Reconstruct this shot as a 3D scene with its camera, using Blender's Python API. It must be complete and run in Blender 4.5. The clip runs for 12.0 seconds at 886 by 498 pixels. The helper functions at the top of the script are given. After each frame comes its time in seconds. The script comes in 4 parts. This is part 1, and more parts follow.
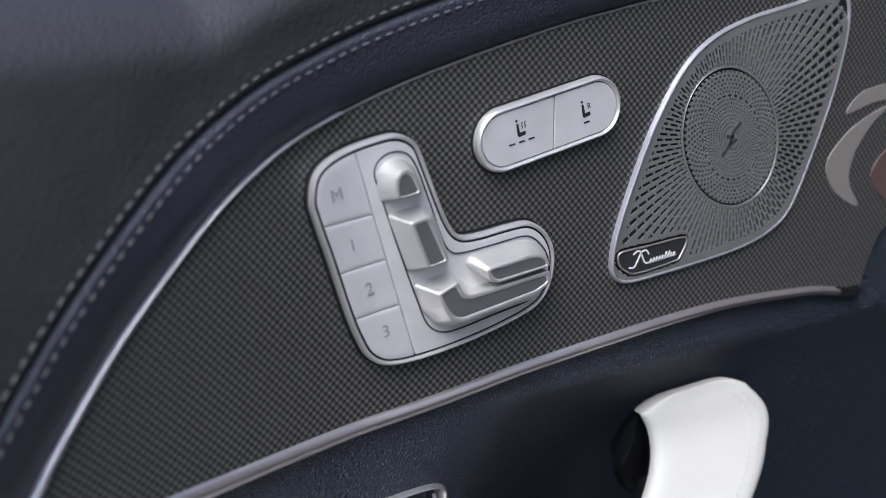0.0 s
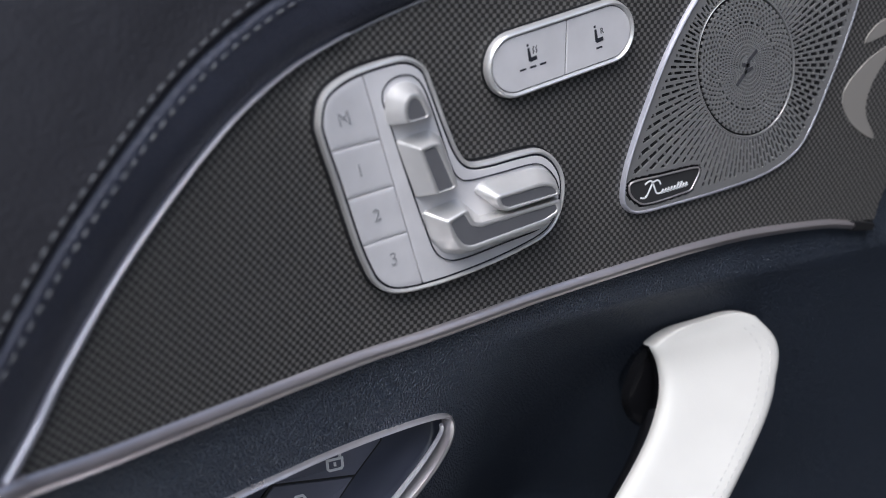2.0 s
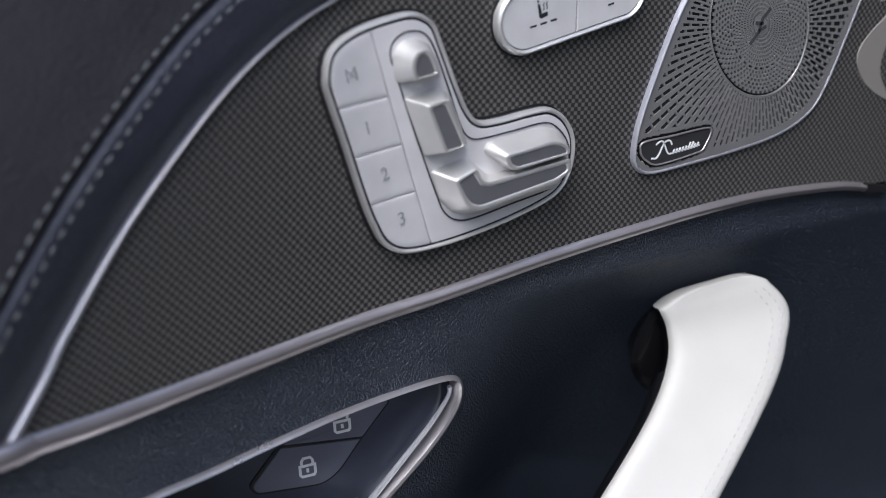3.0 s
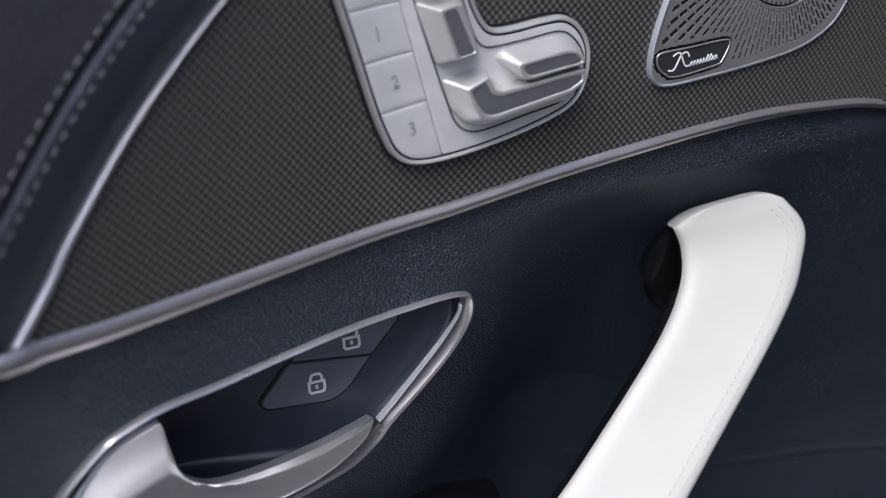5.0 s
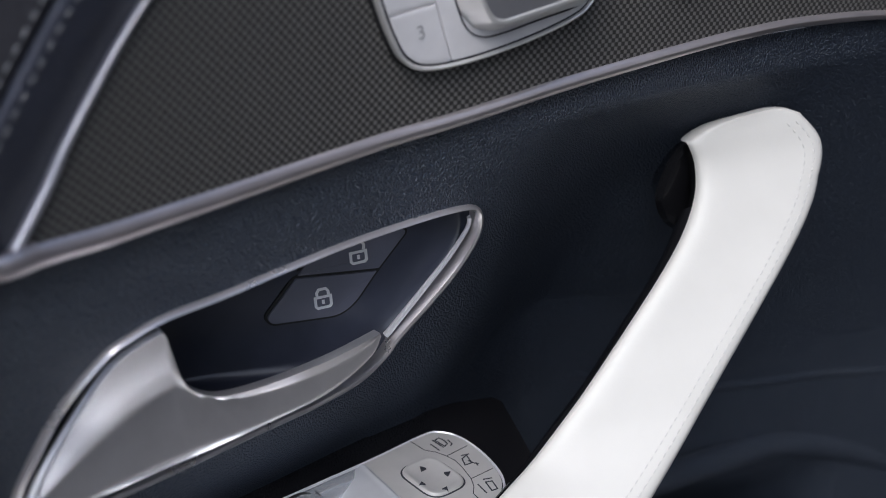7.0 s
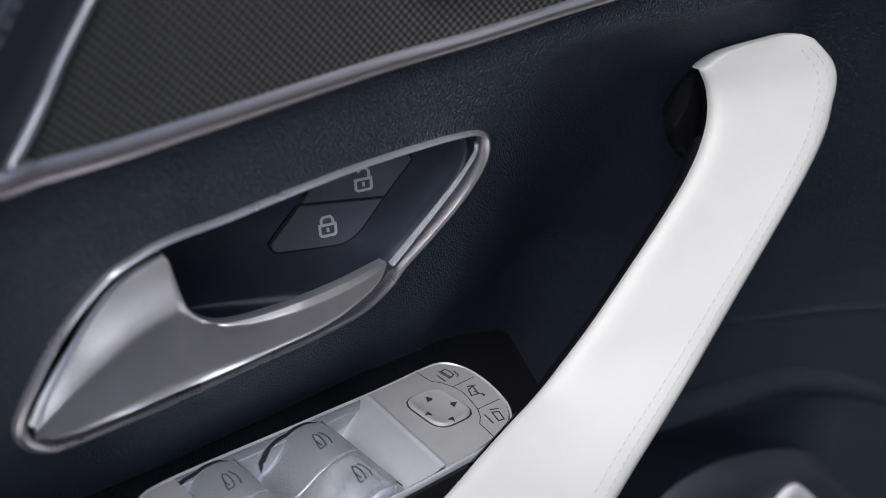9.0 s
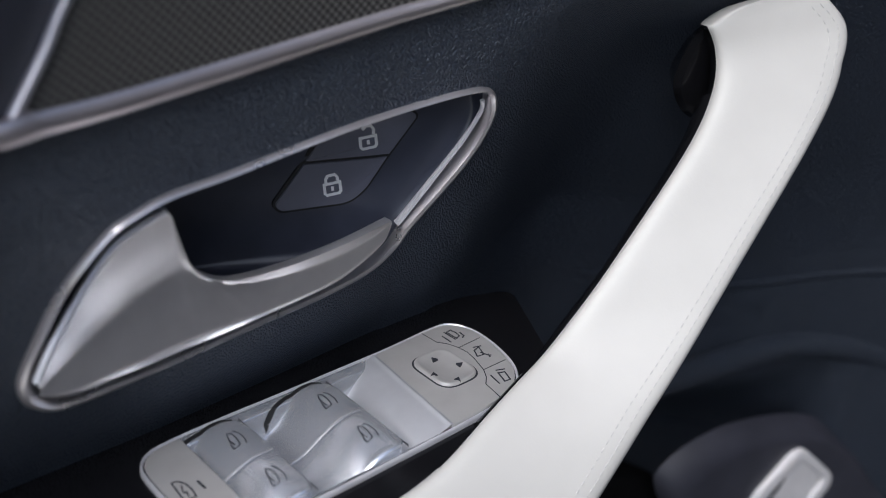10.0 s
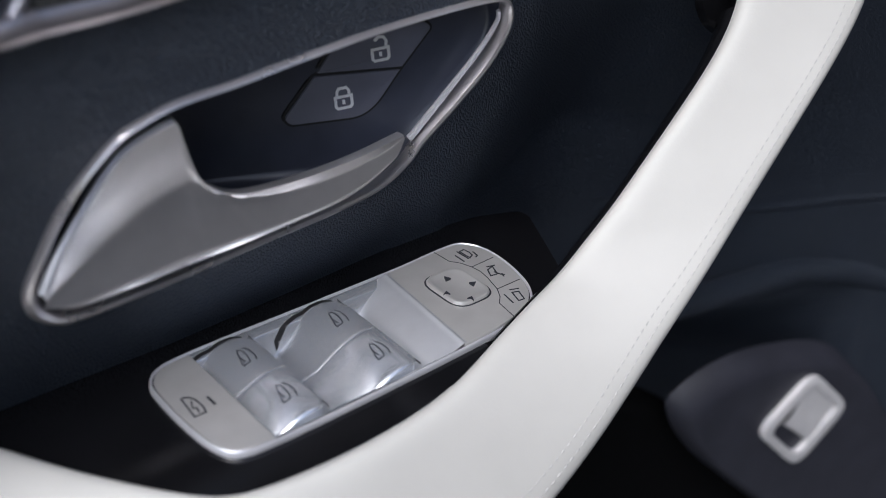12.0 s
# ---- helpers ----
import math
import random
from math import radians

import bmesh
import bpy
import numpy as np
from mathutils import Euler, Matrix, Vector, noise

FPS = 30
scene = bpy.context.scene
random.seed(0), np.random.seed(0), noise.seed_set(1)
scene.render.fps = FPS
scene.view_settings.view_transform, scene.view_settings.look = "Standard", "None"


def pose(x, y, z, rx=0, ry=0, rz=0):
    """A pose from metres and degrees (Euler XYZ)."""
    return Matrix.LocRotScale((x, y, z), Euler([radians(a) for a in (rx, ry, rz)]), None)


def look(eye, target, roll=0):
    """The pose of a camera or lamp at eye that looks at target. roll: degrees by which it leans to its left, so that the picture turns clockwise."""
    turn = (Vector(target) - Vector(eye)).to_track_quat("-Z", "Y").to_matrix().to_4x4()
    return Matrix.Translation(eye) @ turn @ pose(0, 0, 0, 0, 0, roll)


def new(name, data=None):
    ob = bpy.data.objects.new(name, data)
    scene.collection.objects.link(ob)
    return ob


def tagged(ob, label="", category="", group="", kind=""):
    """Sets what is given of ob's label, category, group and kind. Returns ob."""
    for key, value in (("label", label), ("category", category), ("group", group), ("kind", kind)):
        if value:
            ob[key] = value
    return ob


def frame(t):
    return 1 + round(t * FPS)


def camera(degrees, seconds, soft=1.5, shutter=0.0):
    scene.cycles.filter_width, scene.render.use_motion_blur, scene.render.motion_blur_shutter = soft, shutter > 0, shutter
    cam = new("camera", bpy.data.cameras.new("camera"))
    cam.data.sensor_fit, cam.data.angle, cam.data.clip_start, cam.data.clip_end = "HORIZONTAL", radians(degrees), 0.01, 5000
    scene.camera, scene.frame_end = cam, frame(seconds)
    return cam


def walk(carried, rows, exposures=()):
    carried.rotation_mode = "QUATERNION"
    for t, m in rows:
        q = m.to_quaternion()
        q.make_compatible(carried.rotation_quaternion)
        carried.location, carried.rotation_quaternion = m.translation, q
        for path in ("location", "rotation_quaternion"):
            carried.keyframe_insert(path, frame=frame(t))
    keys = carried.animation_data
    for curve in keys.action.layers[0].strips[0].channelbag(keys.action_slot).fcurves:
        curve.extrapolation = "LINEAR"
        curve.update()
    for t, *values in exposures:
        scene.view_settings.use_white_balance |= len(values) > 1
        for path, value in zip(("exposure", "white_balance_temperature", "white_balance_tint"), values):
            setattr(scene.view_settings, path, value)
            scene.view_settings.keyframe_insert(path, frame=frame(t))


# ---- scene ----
cam = camera(43.0, 12.0, soft=0.9)
PATH = [
    (0, (-0.253, -0.367, 0.434), (0.765, 1.273, -0.088), -0.3),
    (0.5, (-0.252, -0.366, 0.433), (0.759, 1.27, -0.113), -0.2),
    (1, (-0.252, -0.364, 0.431), (0.755, 1.267, -0.139), -0.1),
    (1.5, (-0.251, -0.363, 0.429), (0.748, 1.264, -0.166), -0.1),
    (2, (-0.251, -0.363, 0.426), (0.741, 1.261, -0.192), -0.1),
    (2.5, (-0.25, -0.36, 0.425), (0.733, 1.257, -0.223), -0.1),
    (3, (-0.25, -0.359, 0.421), (0.724, 1.254, -0.249), -0.1),
    (5, (-0.249, -0.354, 0.409), (0.694, 1.231, -0.365), -0.1),
    (5.5, (-0.248, -0.353, 0.406), (0.686, 1.225, -0.393), -0.1),
    (6, (-0.248, -0.351, 0.402), (0.68, 1.219, -0.419), -0.1),
    (6.5, (-0.248, -0.35, 0.398), (0.672, 1.211, -0.449), -0.1),
    (7, (-0.248, -0.349, 0.395), (0.665, 1.202, -0.477), -0.1),
    (9, (-0.247, -0.346, 0.384), (0.637, 1.173, -0.57), -0.2),
    (9.5, (-0.247, -0.344, 0.381), (0.629, 1.165, -0.595), -0.2),
    (10, (-0.248, -0.344, 0.377), (0.622, 1.156, -0.62), -0.3),
    (10.5, (-0.247, -0.343, 0.375), (0.611, 1.145, -0.649), -0.3),
    (11, (-0.247, -0.342, 0.372), (0.599, 1.138, -0.675), -0.3),
    (11.5, (-0.247, -0.341, 0.368), (0.59, 1.127, -0.701), -0.3),
    (12, (-0.247, -0.339, 0.366), (0.577, 1.116, -0.731), -0.3),
]
walk(cam, [(t, look(eye, target, roll)) for t, eye, target, roll in PATH], exposures=[(0, 0.72, 5920, 12), (5.5, 0.60, 5930, 12), (12, 0.43, 5970, 11.5)])

# shallow focus of the close-up lens
cam.data.dof.use_dof = True
cam.data.dof.focus_distance = 0.478
cam.data.dof.aperture_fstop = 6.4

# ---------------------------------------------------------------- light
world = bpy.data.worlds.new("sky_world")
scene.world = world
world.use_nodes = True
wn = world.node_tree
sky = wn.nodes.new("ShaderNodeTexSky")
sky.sky_type = "NISHITA"
sky.sun_disc = False
sky.sun_elevation = radians(58)
sky.sun_rotation = radians(236)
sky.air_density, sky.dust_density, sky.ozone_density = 1.5, 4.0, 1.5
wn.links.new(sky.outputs["Color"], wn.nodes["Background"].inputs["Color"])
wn.nodes["Background"].inputs["Strength"].default_value = 0.11
sun_data = bpy.data.lights.new("sun", "SUN")
sun_data.energy, sun_data.angle, sun_data.color = 1.9, radians(50), (1.0, 0.98, 0.95)
sun = new("sun", sun_data)
sun.matrix_world = look((-2.1, -1.4, 4.2), (0, 0, 0.2))


# ---------------------------------------------------------------- materials
def material(name, color, rough=0.5, metal=0.0, coat=0.0, spec=0.5):
    m = bpy.data.materials.new(name)
    m.use_nodes = True
    b = m.node_tree.nodes["Principled BSDF"]
    b.inputs["Base Color"].default_value = (*color, 1)
    b.inputs["Roughness"].default_value = rough
    b.inputs["Metallic"].default_value = metal
    b.inputs["Coat Weight"].default_value = coat
    b.inputs["Coat Roughness"].default_value = 0.06
    b.inputs["Specular IOR Level"].default_value = spec
    return m, m.node_tree, b


def node(nt, kind, **values):
    n = nt.nodes.new(kind)
    for key, value in values.items():
        n.inputs[key].default_value = value
    return n


def coords(nt):
    return nt.nodes.new("ShaderNodeTexCoord").outputs["Object"]


def vary(nt, b, color, amount=0.25, scale=60.0):
    """Blotchy two-scale variation of the base colour."""
    big = node(nt, "ShaderNodeTexNoise", Scale=scale, Detail=6.0)
    nt.links.new(coords(nt), big.inputs["Vector"])
    ramp = nt.nodes.new("ShaderNodeMapRange")
    ramp.inputs["From Min"].default_value, ramp.inputs["From Max"].default_value = 0.3, 0.7
    ramp.inputs["To Min"].default_value, ramp.inputs["To Max"].default_value = 1 - amount, 1 + amount
    nt.links.new(big.outputs["Fac"], ramp.inputs["Value"])
    mul = nt.nodes.new("ShaderNodeVectorMath")
    mul.operation = "SCALE"
    mul.inputs[0].default_value = color
    nt.links.new(ramp.outputs["Result"], mul.inputs["Scale"])
    nt.links.new(mul.outputs["Vector"], b.inputs["Base Color"])


def bump(nt, b, height, strength, distance):
    n = node(nt, "ShaderNodeBump", Strength=strength, Distance=distance)
    nt.links.new(height, n.inputs["Height"])
    nt.links.new(n.outputs["Normal"], b.inputs["Normal"])


def leather(name, color, rough, grain=1100.0, depth=0.0004, strength=0.9, blotch=0.15, tint=(1, 1, 1), spec=0.42):
    m, nt, b = material(name, color, rough, spec=spec)
    b.inputs["Specular Tint"].default_value = (*tint, 1)
    vary(nt, b, color, blotch, 45)
    v = node(nt, "ShaderNodeTexVoronoi", Scale=grain)
    v.feature = "SMOOTH_F1"
    v.inputs["Smoothness"].default_value = 0.6
    warp = node(nt, "ShaderNodeTexNoise", Scale=grain * 0.5, Detail=2.0)
    mix = nt.nodes.new("ShaderNodeVectorMath")
    mix.operation = "MULTIPLY_ADD"
    mix.inputs[1].default_value = (0.0010, 0.0010, 0.0010)
    stretch = nt.nodes.new("ShaderNodeMapping")
    stretch.inputs["Scale"].default_value = (1.0, 1.0, 0.72)
    stretch.inputs["Rotation"].default_value = (0, radians(25), 0)
    nt.links.new(coords(nt), stretch.inputs["Vector"])
    nt.links.new(stretch.outputs["Vector"], warp.inputs["Vector"])
    nt.links.new(warp.outputs["Color"], mix.inputs[0])
    nt.links.new(stretch.outputs["Vector"], mix.inputs[2])
    nt.links.new(mix.outputs["Vector"], v.inputs["Vector"])
    soft = nt.nodes.new("ShaderNodeMath")
    soft.operation = "SUBTRACT"
    soft.inputs[0].default_value = 1.0
    nt.links.new(v.outputs["Distance"], soft.inputs[1])
    bump(nt, b, soft.outputs[0], strength, depth)
    return m


def brushed(name, color, rough, metal, scale=900.0, strength=0.012, spread=0.2):
    m, nt, b = material(name, color, rough, metal)
    n = node(nt, "ShaderNodeTexNoise", Scale=scale, Detail=4.0)
    nt.links.new(coords(nt), n.inputs["Vector"])
    r = nt.nodes.new("ShaderNodeMapRange")
    r.inputs["To Min"].default_value, r.inputs["To Max"].default_value = rough * (1 - spread), rough * (1 + spread)
    nt.links.new(n.outputs["Fac"], r.inputs["Value"])
    nt.links.new(r.outputs["Result"], b.inputs["Roughness"])
    vary(nt, b, color, 0.05, 80)
    if strength > 0:
        bump(nt, b, n.outputs["Fac"], strength, 0.0002)
    return m


NAVY = leather("navy_leather", (0.0135, 0.018, 0.031), 0.47, 1250, 0.0019, 0.9, 0.12, (0.75, 0.86, 1.0), 0.9)
PAD = leather("soft_dark_leather", (0.027, 0.0265, 0.031), 0.56, 900, 0.0005, 0.6, 0.12, (0.9, 0.93, 1.0))
BAND = leather("navy_band_leather", (0.030, 0.0325, 0.049), 0.5, 1350, 0.0008, 0.7, 0.12, (0.85, 0.9, 1.0), 0.7)
WHITE = leather("white_leather", (0.574, 0.564, 0.532), 0.5, 900, 0.0001, 0.2, 0.02)
SILVER = brushed("satin_silver", (0.765, 0.752, 0.765), 0.42, 0.2, 700.0, 0.004, 0.1)
KNOB = brushed("knob_metal", (0.71, 0.70, 0.685), 0.34, 0.6, 60.0, 0.0, 0.06)
FACET = brushed("dark_facet", (0.36, 0.36, 0.38), 0.34, 0.7, 60.0, 0.0, 0.06)
CHROME = brushed("satin_chrome", (0.57, 0.525, 0.53), 0.34, 0.85, 60.0, 0.0, 0.1)
BRIGHT = brushed("bright_chrome", (0.84, 0.84, 0.88), 0.32, 0.55, 60.0, 0.0, 0.1)
LEVER = brushed("lever_metal", (0.74, 0.72, 0.72), 0.30, 0.82, 60.0, 0.0, 0.06)
ROCKER = brushed("rocker_metal", (0.80, 0.825, 0.87), 0.23, 0.78, 60.0, 0.0, 0.05)
BEZELM = brushed("bezel_chrome", (0.72, 0.685, 0.69), 0.28, 0.78, 60.0, 0.0, 0.08)
EDGE = brushed("edge_chrome", (0.59, 0.59, 0.65), 0.36, 0.6, 60.0, 0.0, 0.08)
PLATE = brushed("warm_silver_plate", (0.57, 0.56, 0.545), 0.36, 0.5, 700.0, 0.004, 0.1)
# plate silver made paler and bluer, a reflection painted into the ramp's colour
RAMP_LIT = brushed("ramp_silver_lit", (0.63, 0.64, 0.67), 0.33, 0.55, 700.0, 0.004, 0.1)
PLAQUE = brushed("name_plate_grey", (0.05, 0.05, 0.052), 0.3, 0.2, 60.0, 0.0, 0.1)
PIANO, _nt, _b = material("piano_black", (0.005, 0.005, 0.006), 0.16, 0, 0.0, 0.3)
vary(_nt, _b, (0.006, 0.006, 0.007), 0.2, 30)
DARK, _nt, _b = material("dark_gap", (0.008, 0.008, 0.009), 0.6)
# near-black colour that paints the shade deep in the door pocket
POCKET_SHADE, _nt, _b = material("pocket_shade", (0.003, 0.003, 0.0035), 0.95, spec=0.08)
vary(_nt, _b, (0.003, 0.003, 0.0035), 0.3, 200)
# One navy plastic in two tones: keys painted lit, bowl painted shaded.
NAVYPL_LIT = leather("navy_plastic_lit", (0.125, 0.130, 0.175), 0.36, 2600, 0.00008, 0.3, spec=0.8)
BOWL_SHADED, _nt, _b = material("navy_plastic_shaded", (0.036, 0.041, 0.064), 0.36, spec=0.75)
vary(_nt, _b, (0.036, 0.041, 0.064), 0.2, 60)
BOSSPL = leather("boss_plastic", (0.035, 0.036, 0.049), 0.5, 1500, 0.0001, 0.3)
PRINT, _nt, _b = material("grey_print", (0.34, 0.34, 0.35), 0.5)
INK, _nt, _b = material("dark_print", (0.02, 0.022, 0.03), 0.5)
GROOVE, _nt, _b = material("groove_grey", (0.06, 0.06, 0.066), 0.5)
PALE, _nt, _b = material("white_print", (0.88, 0.89, 0.9), 0.5)
THREAD, _nt, _b = material("grey_thread", (0.115, 0.12, 0.13), 0.7)
WTHREAD, _nt, _b = material("white_thread", (0.53, 0.52, 0.50), 0.7)
# colours of the reflections painted onto the glossy trim
PALE_REFLECTION, _nt, _b = material("pale_reflection", (0.27, 0.255, 0.235), 0.35, 0, 0.5)
COPPER_REFLECTION, _nt, _b = material("copper_reflection", (0.13, 0.085, 0.08), 0.3, 0, 0.6)
GRILLE = brushed("grille_metal", (0.46, 0.455, 0.45), 0.34, 0.65, 500.0, 0.004, 0.1)


def carbon():
    m, nt, b = material("carbon_weave", (0.05, 0.05, 0.05), 0.34, 0.25, 0.35)
    turn = nt.nodes.new("ShaderNodeMapping")
    turn.inputs["Rotation"].default_value = (0, radians(-4), 0)
    nt.links.new(coords(nt), turn.inputs["Vector"])
    sep = nt.nodes.new("ShaderNodeSeparateXYZ")
    nt.links.new(turn.outputs["Vector"], sep.inputs[0])

    def wave(axis, pitch, phase=0.0):
        k = nt.nodes.new("ShaderNodeMath")
        k.operation = "MULTIPLY_ADD"
        k.inputs[1].default_value, k.inputs[2].default_value = 2 * math.pi / pitch, phase
        nt.links.new(sep.outputs[axis], k.inputs[0])
        sn = nt.nodes.new("ShaderNodeMath")
        sn.operation = "SINE"
        nt.links.new(k.outputs[0], sn.inputs[0])
        return sn.outputs[0]

    prod = nt.nodes.new("ShaderNodeMath")
    prod.operation = "MULTIPLY"
    nt.links.new(wave("X", 0.0035), prod.inputs[0])
    nt.links.new(wave("Z", 0.0034), prod.inputs[1])
    ramp = nt.nodes.new("ShaderNodeValToRGB")
    ramp.color_ramp.elements[0].position, ramp.color_ramp.elements[0].color = 0.40, (0.038, 0.037, 0.036, 1)
    ramp.color_ramp.elements[1].position, ramp.color_ramp.elements[1].color = 0.72, (0.195, 0.189, 0.178, 1)
    shift = nt.nodes.new("ShaderNodeMapRange")
    shift.inputs["From Min"].default_value = -1.0
    nt.links.new(prod.outputs[0], shift.inputs["Value"])
    nz = node(nt, "ShaderNodeTexNoise", Scale=1400.0, Detail=3.0)
    nt.links.new(coords(nt), nz.inputs["Vector"])
    add = nt.nodes.new("ShaderNodeMath")
    add.operation = "MULTIPLY_ADD"
    add.inputs[1].default_value = 0.25
    nt.links.new(nz.outputs["Fac"], add.inputs[0])
    nt.links.new(shift.outputs["Result"], add.inputs[2])
    off = nt.nodes.new("ShaderNodeMath")
    off.operation = "SUBTRACT"
    off.inputs[1].default_value = 0.125
    nt.links.new(add.outputs[0], off.inputs[0])
    nt.links.new(off.outputs[0], ramp.inputs["Fac"])
    nt.links.new(ramp.outputs["Color"], b.inputs["Base Color"])
    bump(nt, b, shift.outputs["Result"], 0.5, 0.0004)
    return m


CARBON = carbon()

# ---------------------------------------------------------------- mesh helpers
MM = 0.001


def thing(name, label, category, at=None, group="", kind=""):
    e = new(name)
    e.empty_display_size = 0.02
    if at is not None:
        e.matrix_world = at
    return tagged(e, label, category, group, kind)


def part(name, bm, mat, parent, label="", smooth=True):
    """One bmesh as one mesh object under a thing or part; coordinates are the parent's own."""
    me = bpy.data.meshes.new(name)
    bmesh.ops.recalc_face_normals(bm, faces=bm.faces[:])
    bm.to_mesh(me)
    bm.free()
    if smooth:
        me.polygons.foreach_set("use_smooth", [True] * len(me.polygons))
        me.set_sharp_from_angle(angle=radians(38))
    me.materials.append(mat)
    ob = new(name, me)
    ob.parent = parent
    if label:
        tagged(ob, label)
    return ob


def shared(name, me, parent, m):
    ob = new(name, me)
    ob.parent = parent
    ob.matrix_basis = m
    return ob


def smooth_loop(pts, n=96, closed=True):
    """Points along a Catmull-Rom curve through the given ones, evenly spaced."""
    P = [np.array(p, float) for p in pts]
    c = len(P)
    out = []
    for i in range(c if closed else c - 1):
        if closed:
            a, b, d, e = P[i - 1], P[i], P[(i + 1) % c], P[(i + 2) % c]
        else:
            a, b, d, e = P[max(i - 1, 0)], P[i], P[i + 1], P[min(i + 2, c - 1)]
        for q in np.linspace(0, 1, 12, endpoint=False):
            out.append(0.5 * (2 * b + (d - a) * q + (2 * a - 5 * b + 4 * d - e) * q * q + (3 * b - a - 3 * d + e) * q ** 3))
    if not closed:
        out.append(P[-1])
    return resample(out, n, closed)


def resample(P, n, closed=True):
    P = [np.array(p, float) for p in P]
    if closed:
        P = P + [P[0]]
    P = np.array(P)
    L = np.r_[0, np.cumsum(np.linalg.norm(np.diff(P, axis=0), axis=1))]
    at = np.linspace(0, L[-1], n, endpoint=not closed)
    return np.column_stack([np.interp(at, L, P[:, k]) for k in range(P.shape[1])])


def round_poly(pts, r, n=96):
    """A polygon with corners rounded by radius r, as evenly spaced points."""
    P = [np.array(p, float) for p in pts]
    out = []
    for i, p in enumerate(P):
        a, b = P[i - 1] - p, P[(i + 1) % len(P)] - p
        la, lb = np.linalg.norm(a), np.linalg.norm(b)
        k = min(r if np.isscalar(r) else r[i], 0.48 * la, 0.48 * lb)
        a, b = p + a / la * k, p + b / lb * k
        for q in np.linspace(0, 1, 7):
            out.append((1 - q) ** 2 * a + 2 * q * (1 - q) * p + q * q * b)
    return resample(out, n)


def corner_points(pts, r):
    """The rounded polygon with the same number of points at every corner, so that two outlines pair up."""
    P = [np.array(p, float) for p in pts]
    out = []
    for i, p in enumerate(P):
        a, b = P[i - 1] - p, P[(i + 1) % len(P)] - p
        la, lb = np.linalg.norm(a), np.linalg.norm(b)
        k = min(r, 0.45 * la, 0.45 * lb)
        a, b = p + a / la * k, p + b / lb * k
        for q in np.linspace(0, 1, 8):
            out.append((1 - q) ** 2 * a + 2 * q * (1 - q) * p + q * q * b)
    return np.array(out)


def cut_loop(P, u0=-999, u1=999, v0=-999, v1=999, n=160):
    """The part of an outline between straight lines along its two axes."""
    P = [np.array(p) for p in P]
    for axis, lim, keep in ((0, u0, 1), (0, u1, -1), (1, v0, 1), (1, v1, -1)):
        out = []
        for i, p in enumerate(P):
            q = P[i - 1]
            a, b = (q[axis] - lim) * keep, (p[axis] - lim) * keep
            if (a > 0) != (b > 0):
                out.append(q + (p - q) * a / (a - b))
            if b > 0:
                out.append(p)
        P = out
    return resample(P, n)


def area2(P):
    return sum(P[i - 1][0] * P[i][1] - P[i][0] * P[i - 1][1] for i in range(len(P)))


def inset(P, d):
    """The closed outline moved inwards by d (outwards where d is negative)."""
    P = np.array(P, float)
    t = np.roll(P, -1, 0) - np.roll(P, 1, 0)
    t /= np.linalg.norm(t, axis=1)[:, None] + 1e-12
    nrm = np.column_stack([-t[:, 1], t[:, 0]]) * (1 if area2(P) > 0 else -1)
    return P + nrm * d


def inside(P, x, y):
    hit = False
    for i in range(len(P)):
        (x1, y1), (x2, y2) = P[i - 1], P[i]
        if (y1 > y) != (y2 > y) and x < (x2 - x1) * (y - y1) / (y2 - y1) + x1:
            hit = not hit
    return hit


def loft(loops, bm=None, cap_first=False, cap_last=True, closed=True):
    """Skin through rings of 3D points of equal count."""
    bm = bm or bmesh.new()
    rows = [[bm.verts.new(p) for p in ring] for ring in loops]
    n = len(rows[0])
    for a, b in zip(rows, rows[1:]):
        for i in range(n if closed else n - 1):
            k = (i + 1) % n
            bm.faces.new((a[i], a[k], b[k], b[i]))
    if cap_first:
        bm.faces.new(rows[0])
    if cap_last:
        bm.faces.new(rows[-1])
    return bm


def bend(x):
    """The door's inner face curves towards the cabin at its rear end (millimetres)."""
    d = -60 - x
    d = (d + math.hypot(d, 14)) / 2
    return -40 * min(d / 147, 1.5) ** 1.3 if d > 0.8 else 0.0


def plain3(P, y):
    """Outline (x, z) at one depth."""
    return [(p[0] * MM, y * MM, p[1] * MM) for p in P]


def wall3(P, y):
    """Outline in the door's plane (x, z), in millimetres, lifted to the depth y in millimetres."""
    if callable(y):
        return [(p[0] * MM, y(p[0], p[1]) * MM, p[1] * MM) for p in P]
    return [(p[0] * MM, (y + bend(p[0])) * MM, p[1] * MM) for p in P]


def flat3(P, h):
    """Outline in a local plane (u, v), in millimetres, at height h."""
    return [(p[0] * MM, p[1] * MM, h * MM) for p in P]


def half_plane(P, a, b):
    """The part of an outline that lies right of the line from a to b."""
    a, b = np.array(a, float), np.array(b, float)
    n = np.array([b[1] - a[1], a[0] - b[0]])
    out = []
    for i, p in enumerate(P):
        q = P[i - 1]
        da, db = (q - a) @ n, (p - a) @ n
        if (da > 0) != (db > 0):
            out.append(q + (p - q) * da / (da - db))
        if db > 0:
            out.append(p)
    return resample(out, 220)


def curved_plate(P, y0, y1, r=0.3):
    """A plate whose face follows the door's bend: its rings close towards the middle."""
    c = P.mean(axis=0)
    rings = [wall3(P, y0), wall3(P, y1 + r), wall3(inset(P, r * 0.3), y1 + r * 0.3), wall3(inset(P, r), y1)]
    Q = inset(P, r)
    return loft(rings + [wall3(c + (Q - c) * k, y1) for k in (0.8, 0.6, 0.4, 0.2, 0.04)])


